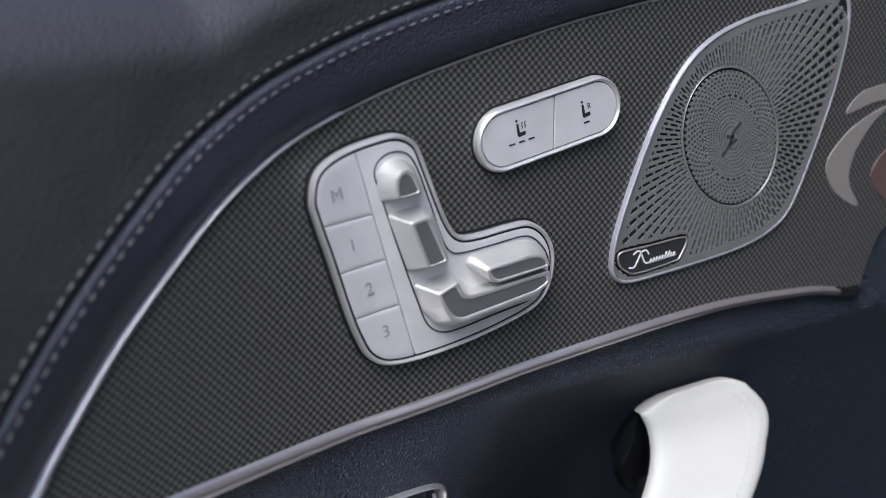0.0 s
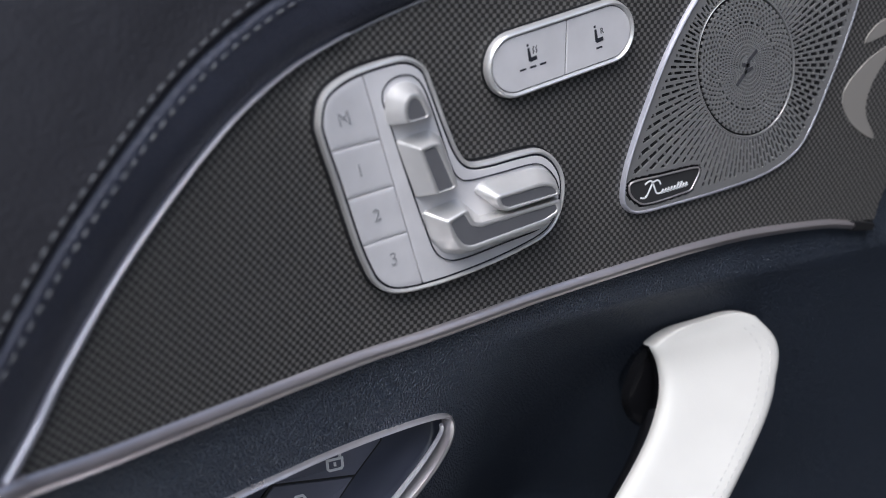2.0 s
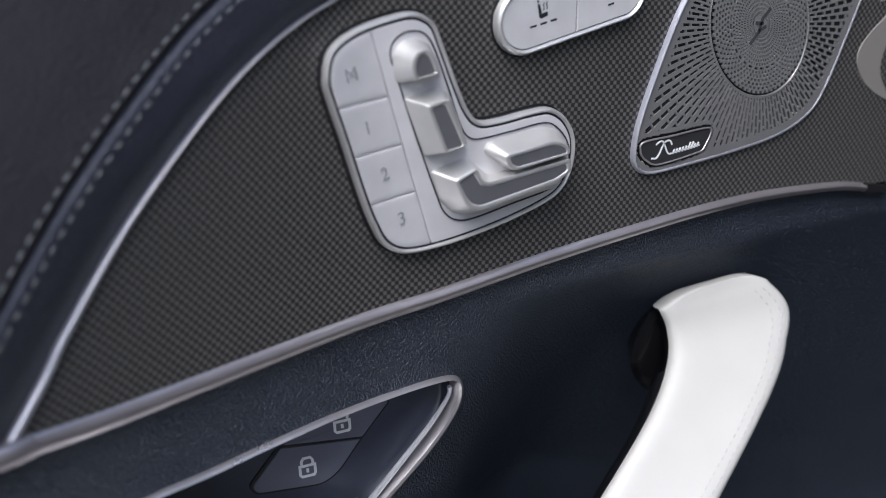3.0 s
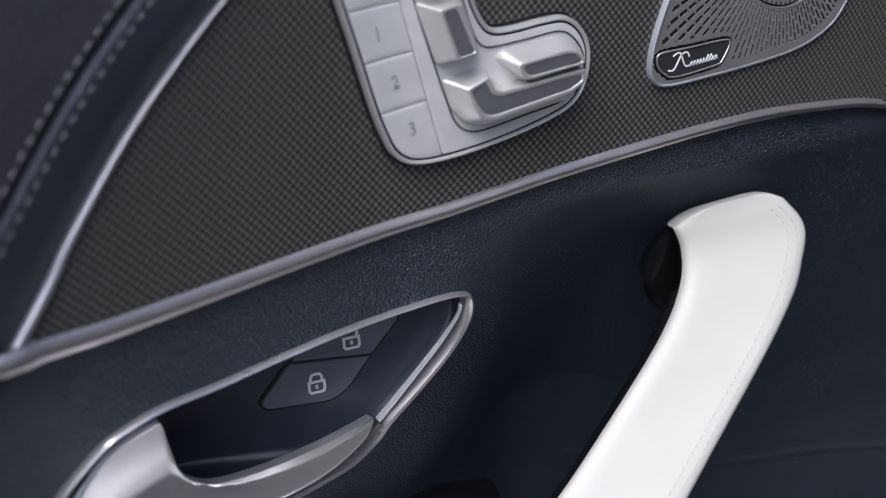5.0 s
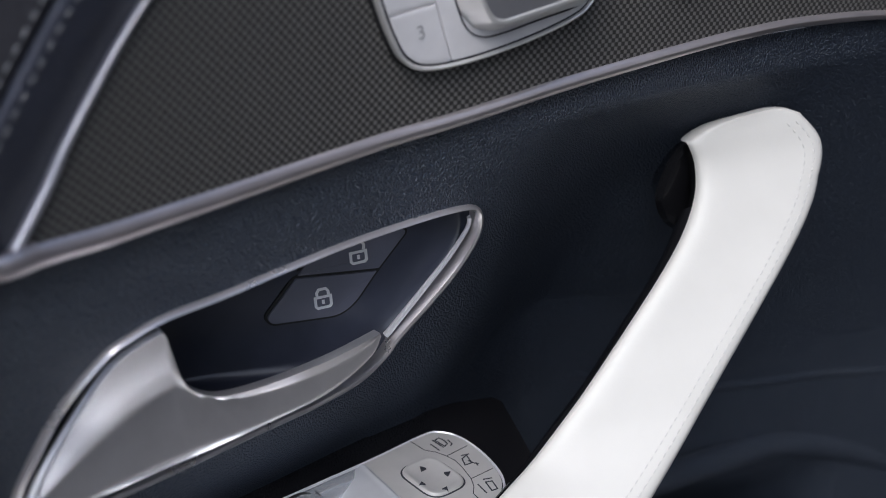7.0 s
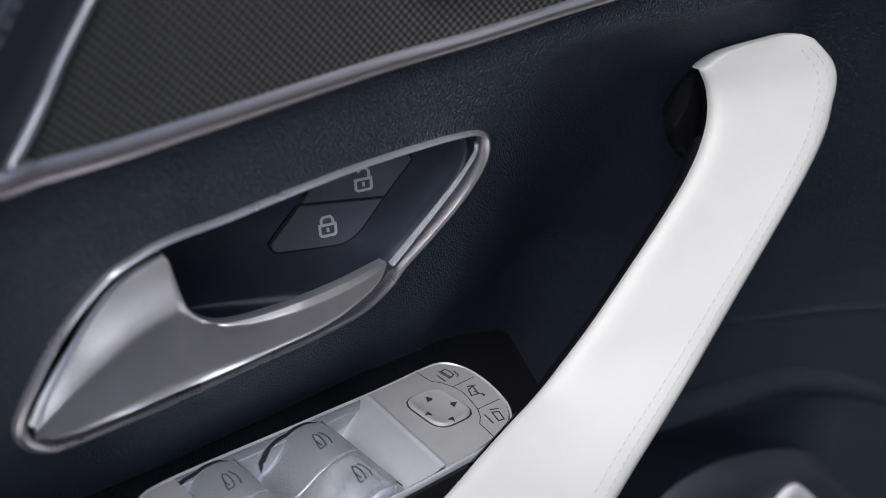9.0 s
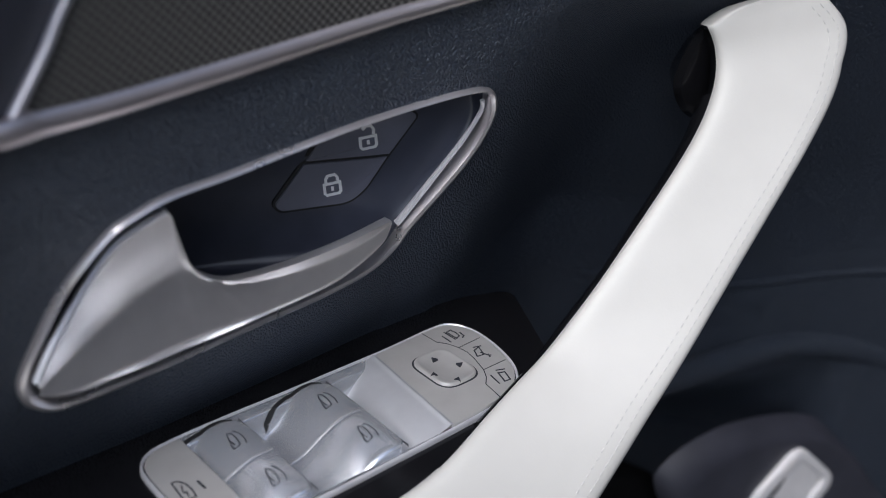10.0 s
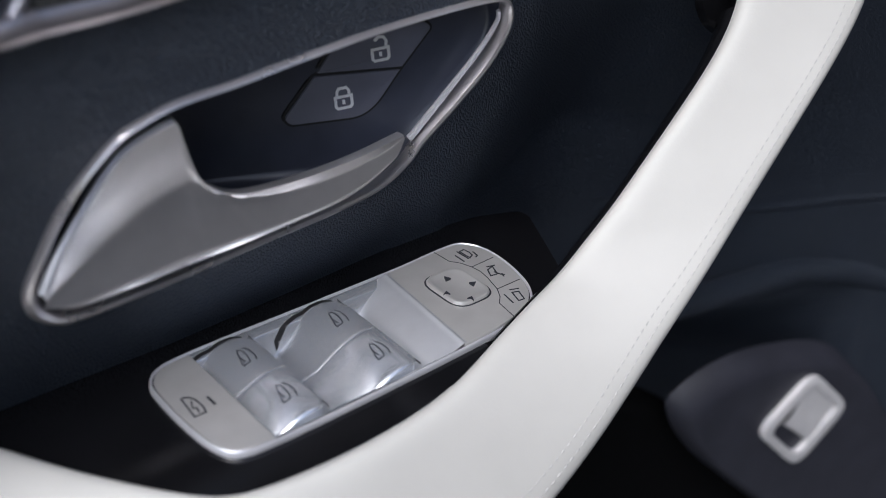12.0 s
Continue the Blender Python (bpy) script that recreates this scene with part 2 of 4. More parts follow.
def slab(P, y0, y1, r=0.6, to3=wall3, back=False):
    """A plate with rounded front edge from y0 (back) to y1 (front)."""
    sgn = 1 if y1 > y0 else -1
    rings = [to3(P, y0), to3(P, y1 - sgn * r), to3(inset(P, r * 0.3), y1 - sgn * r * 0.3), to3(inset(P, r), y1), to3(inset(P, r * 1.25), y1)]
    return loft(rings, cap_first=back)


def rim(P, width, y0, y1, to3=wall3, seg=6, outer=0.0):
    """A rounded band that runs along a closed outline: a half-round moulding."""
    rings = []
    for i in range(seg + 1):
        a = math.pi * i / seg
        rings.append((inset(P, -outer + width * 0.5 * (1 - math.cos(a))), y0 + (y1 - y0) * math.sin(a) ** 0.8))
    return loft([to3(q, y) for q, y in rings], cap_last=False)


def tube(path, radius, seg=8, flat=1.0, ends=True):
    """A round bar along an open path of 3D points (metres)."""
    path = [Vector(p) for p in path]
    rings = []
    for i, p in enumerate(path):
        t = (path[min(i + 1, len(path) - 1)] - path[max(i - 1, 0)]).normalized()
        side = t.cross(Vector((0, -1, 0)))
        side = side.normalized() if side.length > 1e-6 else Vector((1, 0, 0))
        up = side.cross(t)
        r = radius(i / (len(path) - 1)) if callable(radius) else radius
        rings.append([p + side * math.cos(2 * math.pi * k / seg) * r + up * math.sin(2 * math.pi * k / seg) * r * flat for k in range(seg)])
    return loft(rings, cap_first=ends, cap_last=ends)


def glyph(text, size, m, parent, mat, name="letter", thick=0.15):
    """A character of the built-in font as a thin mesh at the local pose m."""
    cu = bpy.data.curves.new(name, "FONT")
    cu.body, cu.size, cu.align_x, cu.align_y, cu.extrude = text, size * MM, "CENTER", "CENTER", thick * MM
    tmp = bpy.data.objects.new(name, cu)
    scene.collection.objects.link(tmp)
    me = bpy.data.meshes.new_from_object(tmp.evaluated_get(bpy.context.evaluated_depsgraph_get()))
    bpy.data.objects.remove(tmp)
    me.materials.clear()
    me.materials.append(mat)
    ob = new(name, me)
    ob.parent = parent
    ob.matrix_basis = m
    return ob


def strokes(lines, width, to3, h0, h1, bm=None):
    """Line drawings as thin raised bars with mitred joints; each line is a list of 2D points, closed where it ends at its start."""
    bm = bm or bmesh.new()
    for line in lines:
        P = np.array([p for k, p in enumerate(line) if k == 0 or np.linalg.norm(np.array(p, float) - np.array(line[k - 1], float)) > 1e-6], float)
        closed = len(P) > 3 and np.linalg.norm(P[0] - P[-1]) < 1e-6
        if closed:
            P = P[:-1]
        c = len(P)
        sides = ([], [])
        for k in range(c):
            a = P[k] - P[k - 1] if closed or k > 0 else P[1] - P[0]
            b = P[(k + 1) % c] - P[k] if closed or k < c - 1 else P[-1] - P[-2]
            a, b = a / np.linalg.norm(a), b / np.linalg.norm(b)
            n = np.array([-(a + b)[1], (a + b)[0]])
            n /= np.linalg.norm(n) + 1e-9
            reach = width / 2 / max(n @ np.array([-a[1], a[0]]), 0.5)
            end = np.zeros(2) if closed or 0 < k < c - 1 else (b if k else -a) * width * 0.4
            sides[0].append(P[k] + end + n * reach)
            sides[1].append(P[k] + end - n * reach)
        rings = [[to3([l], h0)[0], to3([l], h1)[0], to3([r], h1)[0], to3([r], h0)[0]] for l, r in zip(*sides)]
        if closed:
            rings.append(rings[0])
        loft(rings, bm, not closed, not closed)
    return bm


def axes(o, u, v):
    """A pose whose x and y run along u and v (sheared axes allowed) and whose z is their normal."""
    u, v = Vector(u), Vector(v)
    w = u.cross(v).normalized()
    m = Matrix((u, v, w)).transposed().to_4x4()
    m.translation = Vector(o)
    return m


# ---------------------------------------------------------------- the door's own shape (millimetres)
TOP_EDGE = [(-208, 254.5), (-194.6, 271.3), (-186, 283), (-164.4, 309), (-142.1, 331), (-118.8, 350.5), (-94.7, 365.2), (-69.7, 375), (-45, 383.2), (-20, 390.2), (6, 396.6),
            (34, 402.8), (63, 408), (82, 411), (130, 418), (190, 425), (262, 431)]
LOW_EDGE = [(-213, 253), (-195.2, 251.6), (-176.8, 250.2), (-148, 249.5), (-126, 249.3), (-100, 249.6), (-74, 250.5), (-37, 252.9), (17, 259), (77, 264), (110, 266), (144, 266.5), (193, 263.5), (216, 259.5)]


def hollow(x, z):
    """Depth of the lower door skin behind the trim plane: it sinks in towards the armrest."""
    stations = [-320, -233, -170, -116, -56, 0, 20, 60, 110, 155, 200, 420]
    depths = [-2, 6, 16, 28, 42, 50, 74, 112, 106, 60, 46, 36]
    low = sum(np.interp(x + d, stations, depths) for d in (-32, -16, 0, 16, 32)) / 5 if x > -60 else np.interp(x, stations, depths)
    power = np.interp(x, [-217, -100, -60, 20], [1.5, 2.2, 1.7, 0.9])
    w = min(max((243 - z) / 153, 0), 1) ** power
    return (bend(x) + 3.0) * (1 - w) + low * w


BEZEL = [(-220.1, 156), (-217, 167.5), (-203.5, 190.8), (-186, 206.5), (-174.5, 210.5), (-162, 212.3), (-140, 211.6), (-116.8, 212), (-91.9, 212.4), (-65, 212.2), (-38, 212.4),
         (-24.5, 210.8), (-18.4, 206), (-16.5, 195.6), (-23, 181.6), (-38, 165.4), (-53, 151.5), (-61, 141.5), (-75, 134.8), (-102.2, 134.6), (-128.7, 135), (-153.5, 135),
         (-176.6, 135.6), (-198, 136), (-210, 138.3), (-217.6, 146)]
BEZEL_LOOP = smooth_loop(BEZEL, 160)

# ---------------------------------------------------------------- setting: ground and car door skin
gm, gnt, gb = material("asphalt", (0.05, 0.05, 0.052), 0.85)
vary(gnt, gb, (0.05, 0.05, 0.052), 0.3, 4)
bm = bmesh.new()
bmesh.ops.create_grid(bm, x_segments=1, y_segments=1, size=300)
ground = part("ground", bm, gm, None, "", False)
ground.location.z = -0.62
tagged(ground, "grey asphalt ground under the open car door", "ground", kind="structure")

# Unseen car body side, added to block sky light from the right.
bm = bmesh.new()
foot = [(0.80, 0.16), (-1.10, -3.13), (-0.85, -3.28), (1.05, 0.02)]
loft([[(x, y, z) for x, y in foot] for z in (-0.35, 0.45, 1.12)], bm, True, True)
body_m, body_nt, body_b = material("dark_sky_block", (0.03, 0.03, 0.034), 0.5)
vary(body_nt, body_b, (0.03, 0.03, 0.034), 0.2, 3)
tagged(part("wall_sky_block", bm, body_m, None, "", False), "unseen dark car body side, added to hold sky light off the door", "wall", kind="structure")

door = thing("car_door", "dark navy leather inner side of a car door", "car door")


def door_skin():
    """Lower leather skin with the handle bowl cut out of it."""
    bm = bmesh.new()
    xs = np.r_[np.arange(-330, -230, 10), np.arange(-230, -15, 2.0), np.arange(-15, 400, 8.0), np.arange(400, 761, 40)]
    zs = np.r_[np.arange(-420, 90, 15), np.arange(90, 225, 2.0), np.arange(225, 262, 4), np.arange(262, 441, 16)]
    hole = inset(BEZEL_LOOP, 2.2)
    grid = {}
    for i, x in enumerate(xs):
        for j, z in enumerate(zs):
            y = hollow(x, z)
            if z < 90:
                y += 10 * min((90 - z) / 60, 1) + 140 * min(max((-50 - z) / 90, 0), 1) * min(max((300 - x) / 140, 0), 1)
            grid[i, j] = bm.verts.new((x * MM, y * MM, z * MM))
    for i in range(len(xs) - 1):
        for j in range(len(zs) - 1):
            cx, cz = (xs[i] + xs[i + 1]) / 2, (zs[j] + zs[j + 1]) / 2
            if cz > 262 and cx < 216:
                continue
            if -222 < cx < -18 and 120 < cz < 222 and inside(hole, cx, cz):
                continue
            bm.faces.new((grid[i, j], grid[i + 1, j], grid[i + 1, j + 1], grid[i, j + 1]))
    return bm


part("lower_skin", door_skin(), NAVY, door, "navy grained leather")


def upper_pad():
    """Leather pad that rolls out of the trim's upper edge, with a seam channel."""
    edge = smooth_loop(TOP_EDGE, 150, False)
    first, last = edge[0], edge[-1]
    d0 = edge[0] - edge[4]
    d0 /= np.linalg.norm(d0)
    d1 = edge[-1] - edge[-5]
    d1 /= np.linalg.norm(d1)
    edge = np.vstack([[first + d0 * k for k in (160, 120, 80, 50, 25, 10)], edge, [last + d1 * k for k in (15, 60, 140, 260)]])
    t = np.gradient(edge, axis=0)
    t /= np.linalg.norm(t, axis=1)[:, None]
    n = np.column_stack([-t[:, 1], t[:, 0]])
    return edge, n


PAD_EDGE, PAD_N = upper_pad()
SEAM_D = 25.2


def pad_depth(d, i, z):
    """How far the pad stands proud at the distance d from the trim's edge; it rolls over at the top of the door."""
    high = np.interp(PAD_EDGE[i][0], [-200, -160, -120, -40, 60], [22.0, 15.0, 9.0, 7.0, 7.0])
    roll = high * (1 - math.exp(-max(d, 0) / np.interp(PAD_EDGE[i][0], [-200, -160, -120, -20], [18.0, 11.0, 6.0, 3.6])))
    groove = -1.8 * math.exp(-((d - SEAM_D) / 1.2) ** 2)
    puff = 0.9 * math.exp(-((d - SEAM_D) / 7.0) ** 2)
    back = 0.0008 * max(d - 30, 0) ** 2
    over = max(min(d - 40, z - 397), 0)
    back += 0.04 * over ** 2
    return 2.0 - roll - groove - puff + min(back, 400)


def pad_point(i, d):
    e = PAD_EDGE[i] + PAD_N[i] * d
    return Vector((e[0] * MM, (pad_depth(d, i, e[1]) + bend(max(PAD_EDGE[i][0], -230))) * MM, e[1] * MM))


steps = [-3, 0, 1, 2, 3.5, 5, 7, 9, 11, 13, 15, 17, 19, 21, 22.4, 23.4, 24.1, 24.7, 25.2, 25.7, 26.3, 27, 28, 29.5, 32, 36, 39, 42, 45, 48, 52, 56, 60, 65, 70, 75, 80, 85, 90, 98]
for name, mat, label, ds in (("pad_band", BAND, "navy leather band under the seam", [d for d in steps if d <= 25.2]), ("upper_pad", PAD, "dark soft leather with a stitched seam", [d for d in steps if d >= 25.2])):
    upper = part(name, loft([[pad_point(i, d) for d in ds] for i in range(len(PAD_EDGE))], cap_last=False, closed=False), mat, door, label)


def stitch_mesh(name, length, radius, mat):
    bm = bmesh.new()
    rings = []
    for q in np.linspace(-1, 1, 6):
        r = radius * (1 - 0.75 * abs(q) ** 3)
        rings.append([(q * length / 2, r * 0.6 * math.sin(a) + radius * 0.35 * (1 - q * q), r * math.cos(a)) for a in np.linspace(0, 2 * math.pi, 7)[:-1]])
    loft(rings, bm, True, True)
    bmesh.ops.recalc_face_normals(bm, faces=bm.faces[:])
    me = bpy.data.meshes.new(name)
    bm.to_mesh(me)
    bm.free()
    me.polygons.foreach_set("use_smooth", [True] * len(me.polygons))
    me.materials.append(mat)
    return me


# ---------------------------------------------------------------- carbon trim with its metal edges
RIGHT_EDGE = [(216, 259), (233, 254), (236, 266), (243, 281), (252, 292), (275, 320), (285, 380)]
trim_thing = thing("carbon_trim", "dark woven carbon-look trim panel with a satin metal edge", "trim panel")


def weave_sheet():
    """The sheet between the lower and upper edge, bent with the door, in upright strips."""
    up, down = smooth_loop(TOP_EDGE, 160, False), smooth_loop(LOW_EDGE, 120, False)
    bm, cols = bmesh.new(), []
    for x in np.r_[np.arange(-208, 216, 3.0), np.arange(216, 286, 3.0)]:
        z1 = np.interp(x, up[:, 0], up[:, 1])
        z0 = np.interp(x, down[:, 0], down[:, 1]) if x < 233 else np.interp(x, [p[0] for p in RIGHT_EDGE[1:]], [p[1] for p in RIGHT_EDGE[1:]])
        z0 = min(z0, z1 - 0.2)
        y = bend(x)
        cols.append([(x * MM, (y + d) * MM, z * MM) for z, d in ((z0, 5), (z0, 0.5), (z0 + 0.3, 0), (z0 + (z1 - z0) * 0.33, 0), (z0 + (z1 - z0) * 0.67, 0), (z1 - 0.3, 0), (z1, 0.5), (z1, 5))])
    return loft(cols, bm, cap_last=True, cap_first=True, closed=False)


part("weave_panel", weave_sheet(), CARBON, trim_thing, "dark grey woven carbon-look sheet", True)


def strip(path, width, proud, base=-0.0, taper=None):
    """A rounded metal moulding that follows a line in the door's plane."""
    path = np.array(path, float)
    t = np.gradient(path, axis=0)
    t /= np.linalg.norm(t, axis=1)[:, None]
    n = np.column_stack([-t[:, 1], t[:, 0]])
    rings = []
    prof = [(-0.5, 4), (-0.5, 0.2), (-0.46, -0.4), (-0.38, -0.68), (-0.15, -0.88), (0.08, -1.0), (0.12, -0.97), (0.28, -0.7), (0.44, -0.38), (0.5, 0.1), (0.5, 4)]
    for i, p in enumerate(path):
        k = taper(i / (len(path) - 1)) if taper else 1.0
        rings.append([((p[0] + n[i][0] * a * width * k) * MM, (base + bend(p[0]) + (b * proud if b < 0 else b)) * MM, (p[1] + n[i][1] * a * width * k) * MM) for a, b in prof])
    return loft(rings, cap_first=True, cap_last=True)


low = smooth_loop(LOW_EDGE, 110, False)
part("lower_moulding", strip(low + np.array([0, -0.5]) , 6.2, 3.2, 0.5, lambda q: 1.25 - 0.5 * q), CHROME, trim_thing, "satin chrome moulding")
left = smooth_loop([(-208.5, 254.5), (-195.2, 271), (-186.6, 283.3), (-165, 309.3), (-142.6, 331.3), (-119.2, 351), (-95, 365.6), (-69.7, 375.6)], 90, False)
part("side_moulding", strip(left, 4.3, 2.6, 0.4, lambda q: 1.0 - 0.72 * q), EDGE, trim_thing, "bright chrome edge")
top = smooth_loop(TOP_EDGE[7:], 70, False)
part("upper_edge", strip(top, 1.2, 0.8, 0.2), FACET, trim_thing, "thin dark metal edge")
bm = tube([(x * MM, (bend(x) - d) * MM, z * MM) for x, d, z in ((-216.5, -1.0, 253.0), (-214.5, 0.8, 253.1), (-211, 1.6, 253.0), (-206, 1.0, 252.6), (-202, 0.0, 252.2))], lambda q: 0.0042 * (0.55 + 0.45 * math.sin(math.pi * min(q * 1.6, 0.5))), 14)
part("corner_cap", bm, CHROME, trim_thing, "rounded chrome corner")
P = round_poly([(213, 256.5), (233, 253.5), (234, 257.5), (214, 262)], 1.0, 40)
part("end_clip", slab(P, 3, -1.5, 0.6), DARK, trim_thing, "black end clip")
# Reflections in the lacquer, made as thin coloured pieces on the panel.
cres = smooth_loop([(244, 354), (230, 350.5), (212, 342), (199, 328), (207, 313), (226, 303), (217, 318), (220, 332), (231, 345)], 60)
part("crescent", slab(cres, 0.2, -0.5, 0.2), PALE_REFLECTION, trim_thing, "painted reflection in the lacquer, a pale beige crescent")
part("arc", slab(smooth_loop([(211, 352), (218, 360.5), (230, 364), (248, 365), (248, 358), (230, 356)], 40), 0.2, -0.5, 0.2), PALE_REFLECTION, trim_thing, "painted reflection in the lacquer, a pale beige arc")
part("reflected_spot", slab(smooth_loop([(250, 332), (238, 326), (234, 318), (239, 310), (252, 303)], 40), 0.2, -0.5, 0.2), COPPER_REFLECTION, trim_thing, "painted reflection in the lacquer, a dull copper-red spot")

# ---------------------------------------------------------------- seat adjustment switch
SEAT = [(-86.3, 346), (-83.2, 356), (-72.6, 362), (-57, 365.5), (-47, 366), (-39.5, 362), (-35.5, 354), (-29, 338), (-24, 327.5), (-19, 322.8), (-10, 322.5), (4, 324), (14.5, 324),
        (22.5, 319), (27.3, 310), (26.8, 298.5), (22, 289.5), (13, 284.3), (-8.5, 278.7), (-33.5, 274.8), (-52.5, 274.7), (-62, 279.7), (-67.2, 288.5), (-71.8, 300), (-79.2, 322.5), (-84.6, 338)]
seat_loop = smooth_loop(SEAT, 160)
seat = thing("seat_switch", "satin silver seat adjustment switch block with memory keys", "seat switch")
part("base_plate", slab(seat_loop, 0.5, -1.3, 0.6), GROOVE, seat)
part("rim", rim(seat_loop, 2.2, -2.2, -5.0), KNOB, seat, "bright rounded metal rim")
part("rim_groove", loft([wall3(inset(seat_loop, a), y) for a, y in ((1.6, -1.0), (1.7, -3.9), (3.2, -3.9), (3.3, -1.0))], cap_last=False), INK, seat, "thin dark groove inside the rim")
part("shadow_gap", slab(inset(seat_loop, -0.9), 0.6, -0.7, 0.3), DARK, seat, "black gap round the plate")
EU, EV = Vector((0.985, 0, 0.11)), Vector((-0.309, 0, 0.951))


face = resample(inset(seat_loop, 2.9), 400)
keys_side = half_plane(face, (-66.6, 361.0), (-42.4, 279.6))
CUTS = [((-80.7, 335.1), (-61.3, 336.6)), ((-74.0, 316.2), (-55.8, 318.1)), ((-67.5, 297.1), (-49.6, 299.1))]
for k_, (text, mid) in enumerate(zip("M123", ((-75, 346.3), (-68.6, 326.2), (-61.6, 308), (-54.5, 289.5)))):
    outline = keys_side
    if k_ < 3:
        a, b = [np.array(p) + (0, 0.22) for p in CUTS[k_]]
        outline = half_plane(outline, b, a)
    if k_ > 0:
        a, b = [np.array(p) - (0, 0.22) for p in CUTS[k_ - 1]]
        outline = half_plane(outline, a, b)
    k = part("memory_key", curved_plate(outline, -1.5, -4.55, 0.2), SILVER, seat)
    glyph(text, 7.2, axes((mid[0] * MM, (bend(mid[0]) - 4.85) * MM, mid[1] * MM), EU, EV), k, PRINT, "letter", 0.05)
part("face_plate", slab(half_plane(face, (-41.9, 279.6), (-66.1, 361.0)), -1.0, -4.5, 0.3), SILVER, seat)
WELL = [(-58.6, 351), (-57.6, 356), (-52.5, 359.4), (-45.4, 359.2), (-40.3, 354), (-34.2, 339), (-28.4, 323), (-25, 317.8), (-19.9, 316.1), (-5, 317.2), (10.5, 318.7), (17, 316.4),
        (22.6, 310), (24.4, 302), (22.6, 295.4), (13.8, 290.2), (-4, 287), (-21.3, 284.1), (-29.4, 284.4), (-35.6, 288.6), (-39.8, 297.7), (-49.5, 324.3), (-56.1, 343.9)]
well = smooth_loop(WELL, 130)
part("well_line", loft([wall3(inset(well, a), y) for a, y in ((0, -1.0), (0, -5.1), (0.45, -5.1), (0.5, -1.0))], cap_last=False), INK, seat, "thin dark line round the levers")
part("well_floor", slab(inset(well, 0.5), -1.0, -4.6, 0.2), SILVER, seat)


def knob(base, front, face, y0, y1, r, name, label):
    """A faceted switch lever: flat sloped sides up to a bright rounded ridge, and a dark face sunk inside it."""
    B, F, D = corner_points(base, r), corner_points(front, r * 0.7), corner_points(face, r * 0.6)
    mid = lambda q: B * (1 - q) + F * q
    high = y1 - y0
    rings = [(mid(q), y0 + high * f) for q, f in ((0, 0), (0.05, 0.10), (0.16, 0.19), (0.5, 0.50), (0.86, 0.85), (0.95, 0.945), (1.0, 0.985))]
    rings += [(F * (1 - q) + D * q, y1 + dy) for q, dy in ((0.15, 0.0), (0.45, -0.12), (0.75, -0.05), (0.92, 0.15), (1.0, 0.5))]
    lever = part(name, loft([wall3(p, y) for p, y in rings]), KNOB, seat, label)
    part("front_face", slab(D, y1 + 0.7, y1 + 0.32, 0.05), FACET, lever, "dark grey brushed face")
    return lever


knob([(-56.1, 340.9), (-57.9, 347.3), (-56.8, 353.4), (-52.8, 356.9), (-47.6, 357.4), (-42.6, 354.9), (-38.9, 348.4), (-36.8, 343.1)],
     [(-53.4, 343.6), (-54.6, 348.0), (-54.0, 351.6), (-51.6, 354.0), (-48.8, 354.2), (-46.3, 352.4), (-44.5, 349.3), (-42.4, 345.1)],
     [(-51.9, 344.3), (-52.6, 347.6), (-52.0, 350.6), (-50.4, 352.3), (-48.8, 352.3), (-47.4, 351.2), (-46.0, 348.7), (-44.4, 345.2)], -4.3, -14, 2.4, "headrest_lever", "rounded silver headrest lever")
knob([(-44.6, 312.0), (-53.4, 335.6), (-38.6, 338.4), (-33.0, 334.8), (-25.5, 315.0)], [(-41.4, 315.5), (-48.6, 333.9), (-42.0, 335.4), (-39.3, 334.8), (-31.6, 317.1)],
     [(-39.9, 316.3), (-46.6, 332.6), (-42.4, 333.7), (-41.0, 333.2), (-33.5, 317.3)], -4.3, -15, 1.8, "backrest_lever", "silver backrest lever with a dark face")
knob([(-18.2, 311.0), (-15.6, 314.4), (-9.0, 315.3), (10.6, 316.8), (17.0, 315.2), (22.6, 310.0), (22.8, 304.4), (-5.0, 300.6), (-11.5, 305.9)],
     [(-14.4, 310.0), (-12.6, 311.0), (-7.0, 311.6), (7.2, 313.6), (12.5, 312.6), (16.0, 310.0), (17.1, 307.2), (-9.3, 303.9), (-12.7, 306.0)],
     [(-11.8, 309.2), (-10.4, 309.7), (-6.0, 310.1), (8.2, 311.7), (12.4, 311.0), (14.6, 309.4), (15.2, 307.9), (-8.3, 305.5), (-10.9, 307.0)], -4.3, -15, 2.6, "cushion_lever", "silver seat cushion lever")
knob([(-41.9, 306.2), (-25.6, 309.6), (-18.5, 303.4), (-15.5, 300.6), (21.5, 304.0), (23.2, 298.0), (18.3, 290.8), (-7.5, 287.4), (-24.0, 285.9), (-32.7, 288.4), (-38.6, 295.0)],
     [(-36.2, 303.8), (-26.8, 307.3), (-24.1, 302.0), (-20.6, 300.9), (17.9, 305.0), (18.6, 300.0), (11.7, 295.8), (-6.5, 293.0), (-24.7, 290.1), (-30.2, 291.9), (-33.2, 296.7)],
     [(-34.2, 302.7), (-28.1, 305.5), (-24.9, 300.2), (-20.4, 298.9), (15.9, 302.9), (16.4, 300.2), (10.6, 297.7), (-6.8, 295.0), (-24.7, 292.3), (-28.4, 293.5), (-31.2, 297.0)],
     -4.3, -14, 2.2, "seat_base_lever", "long L-shaped silver seat base lever")

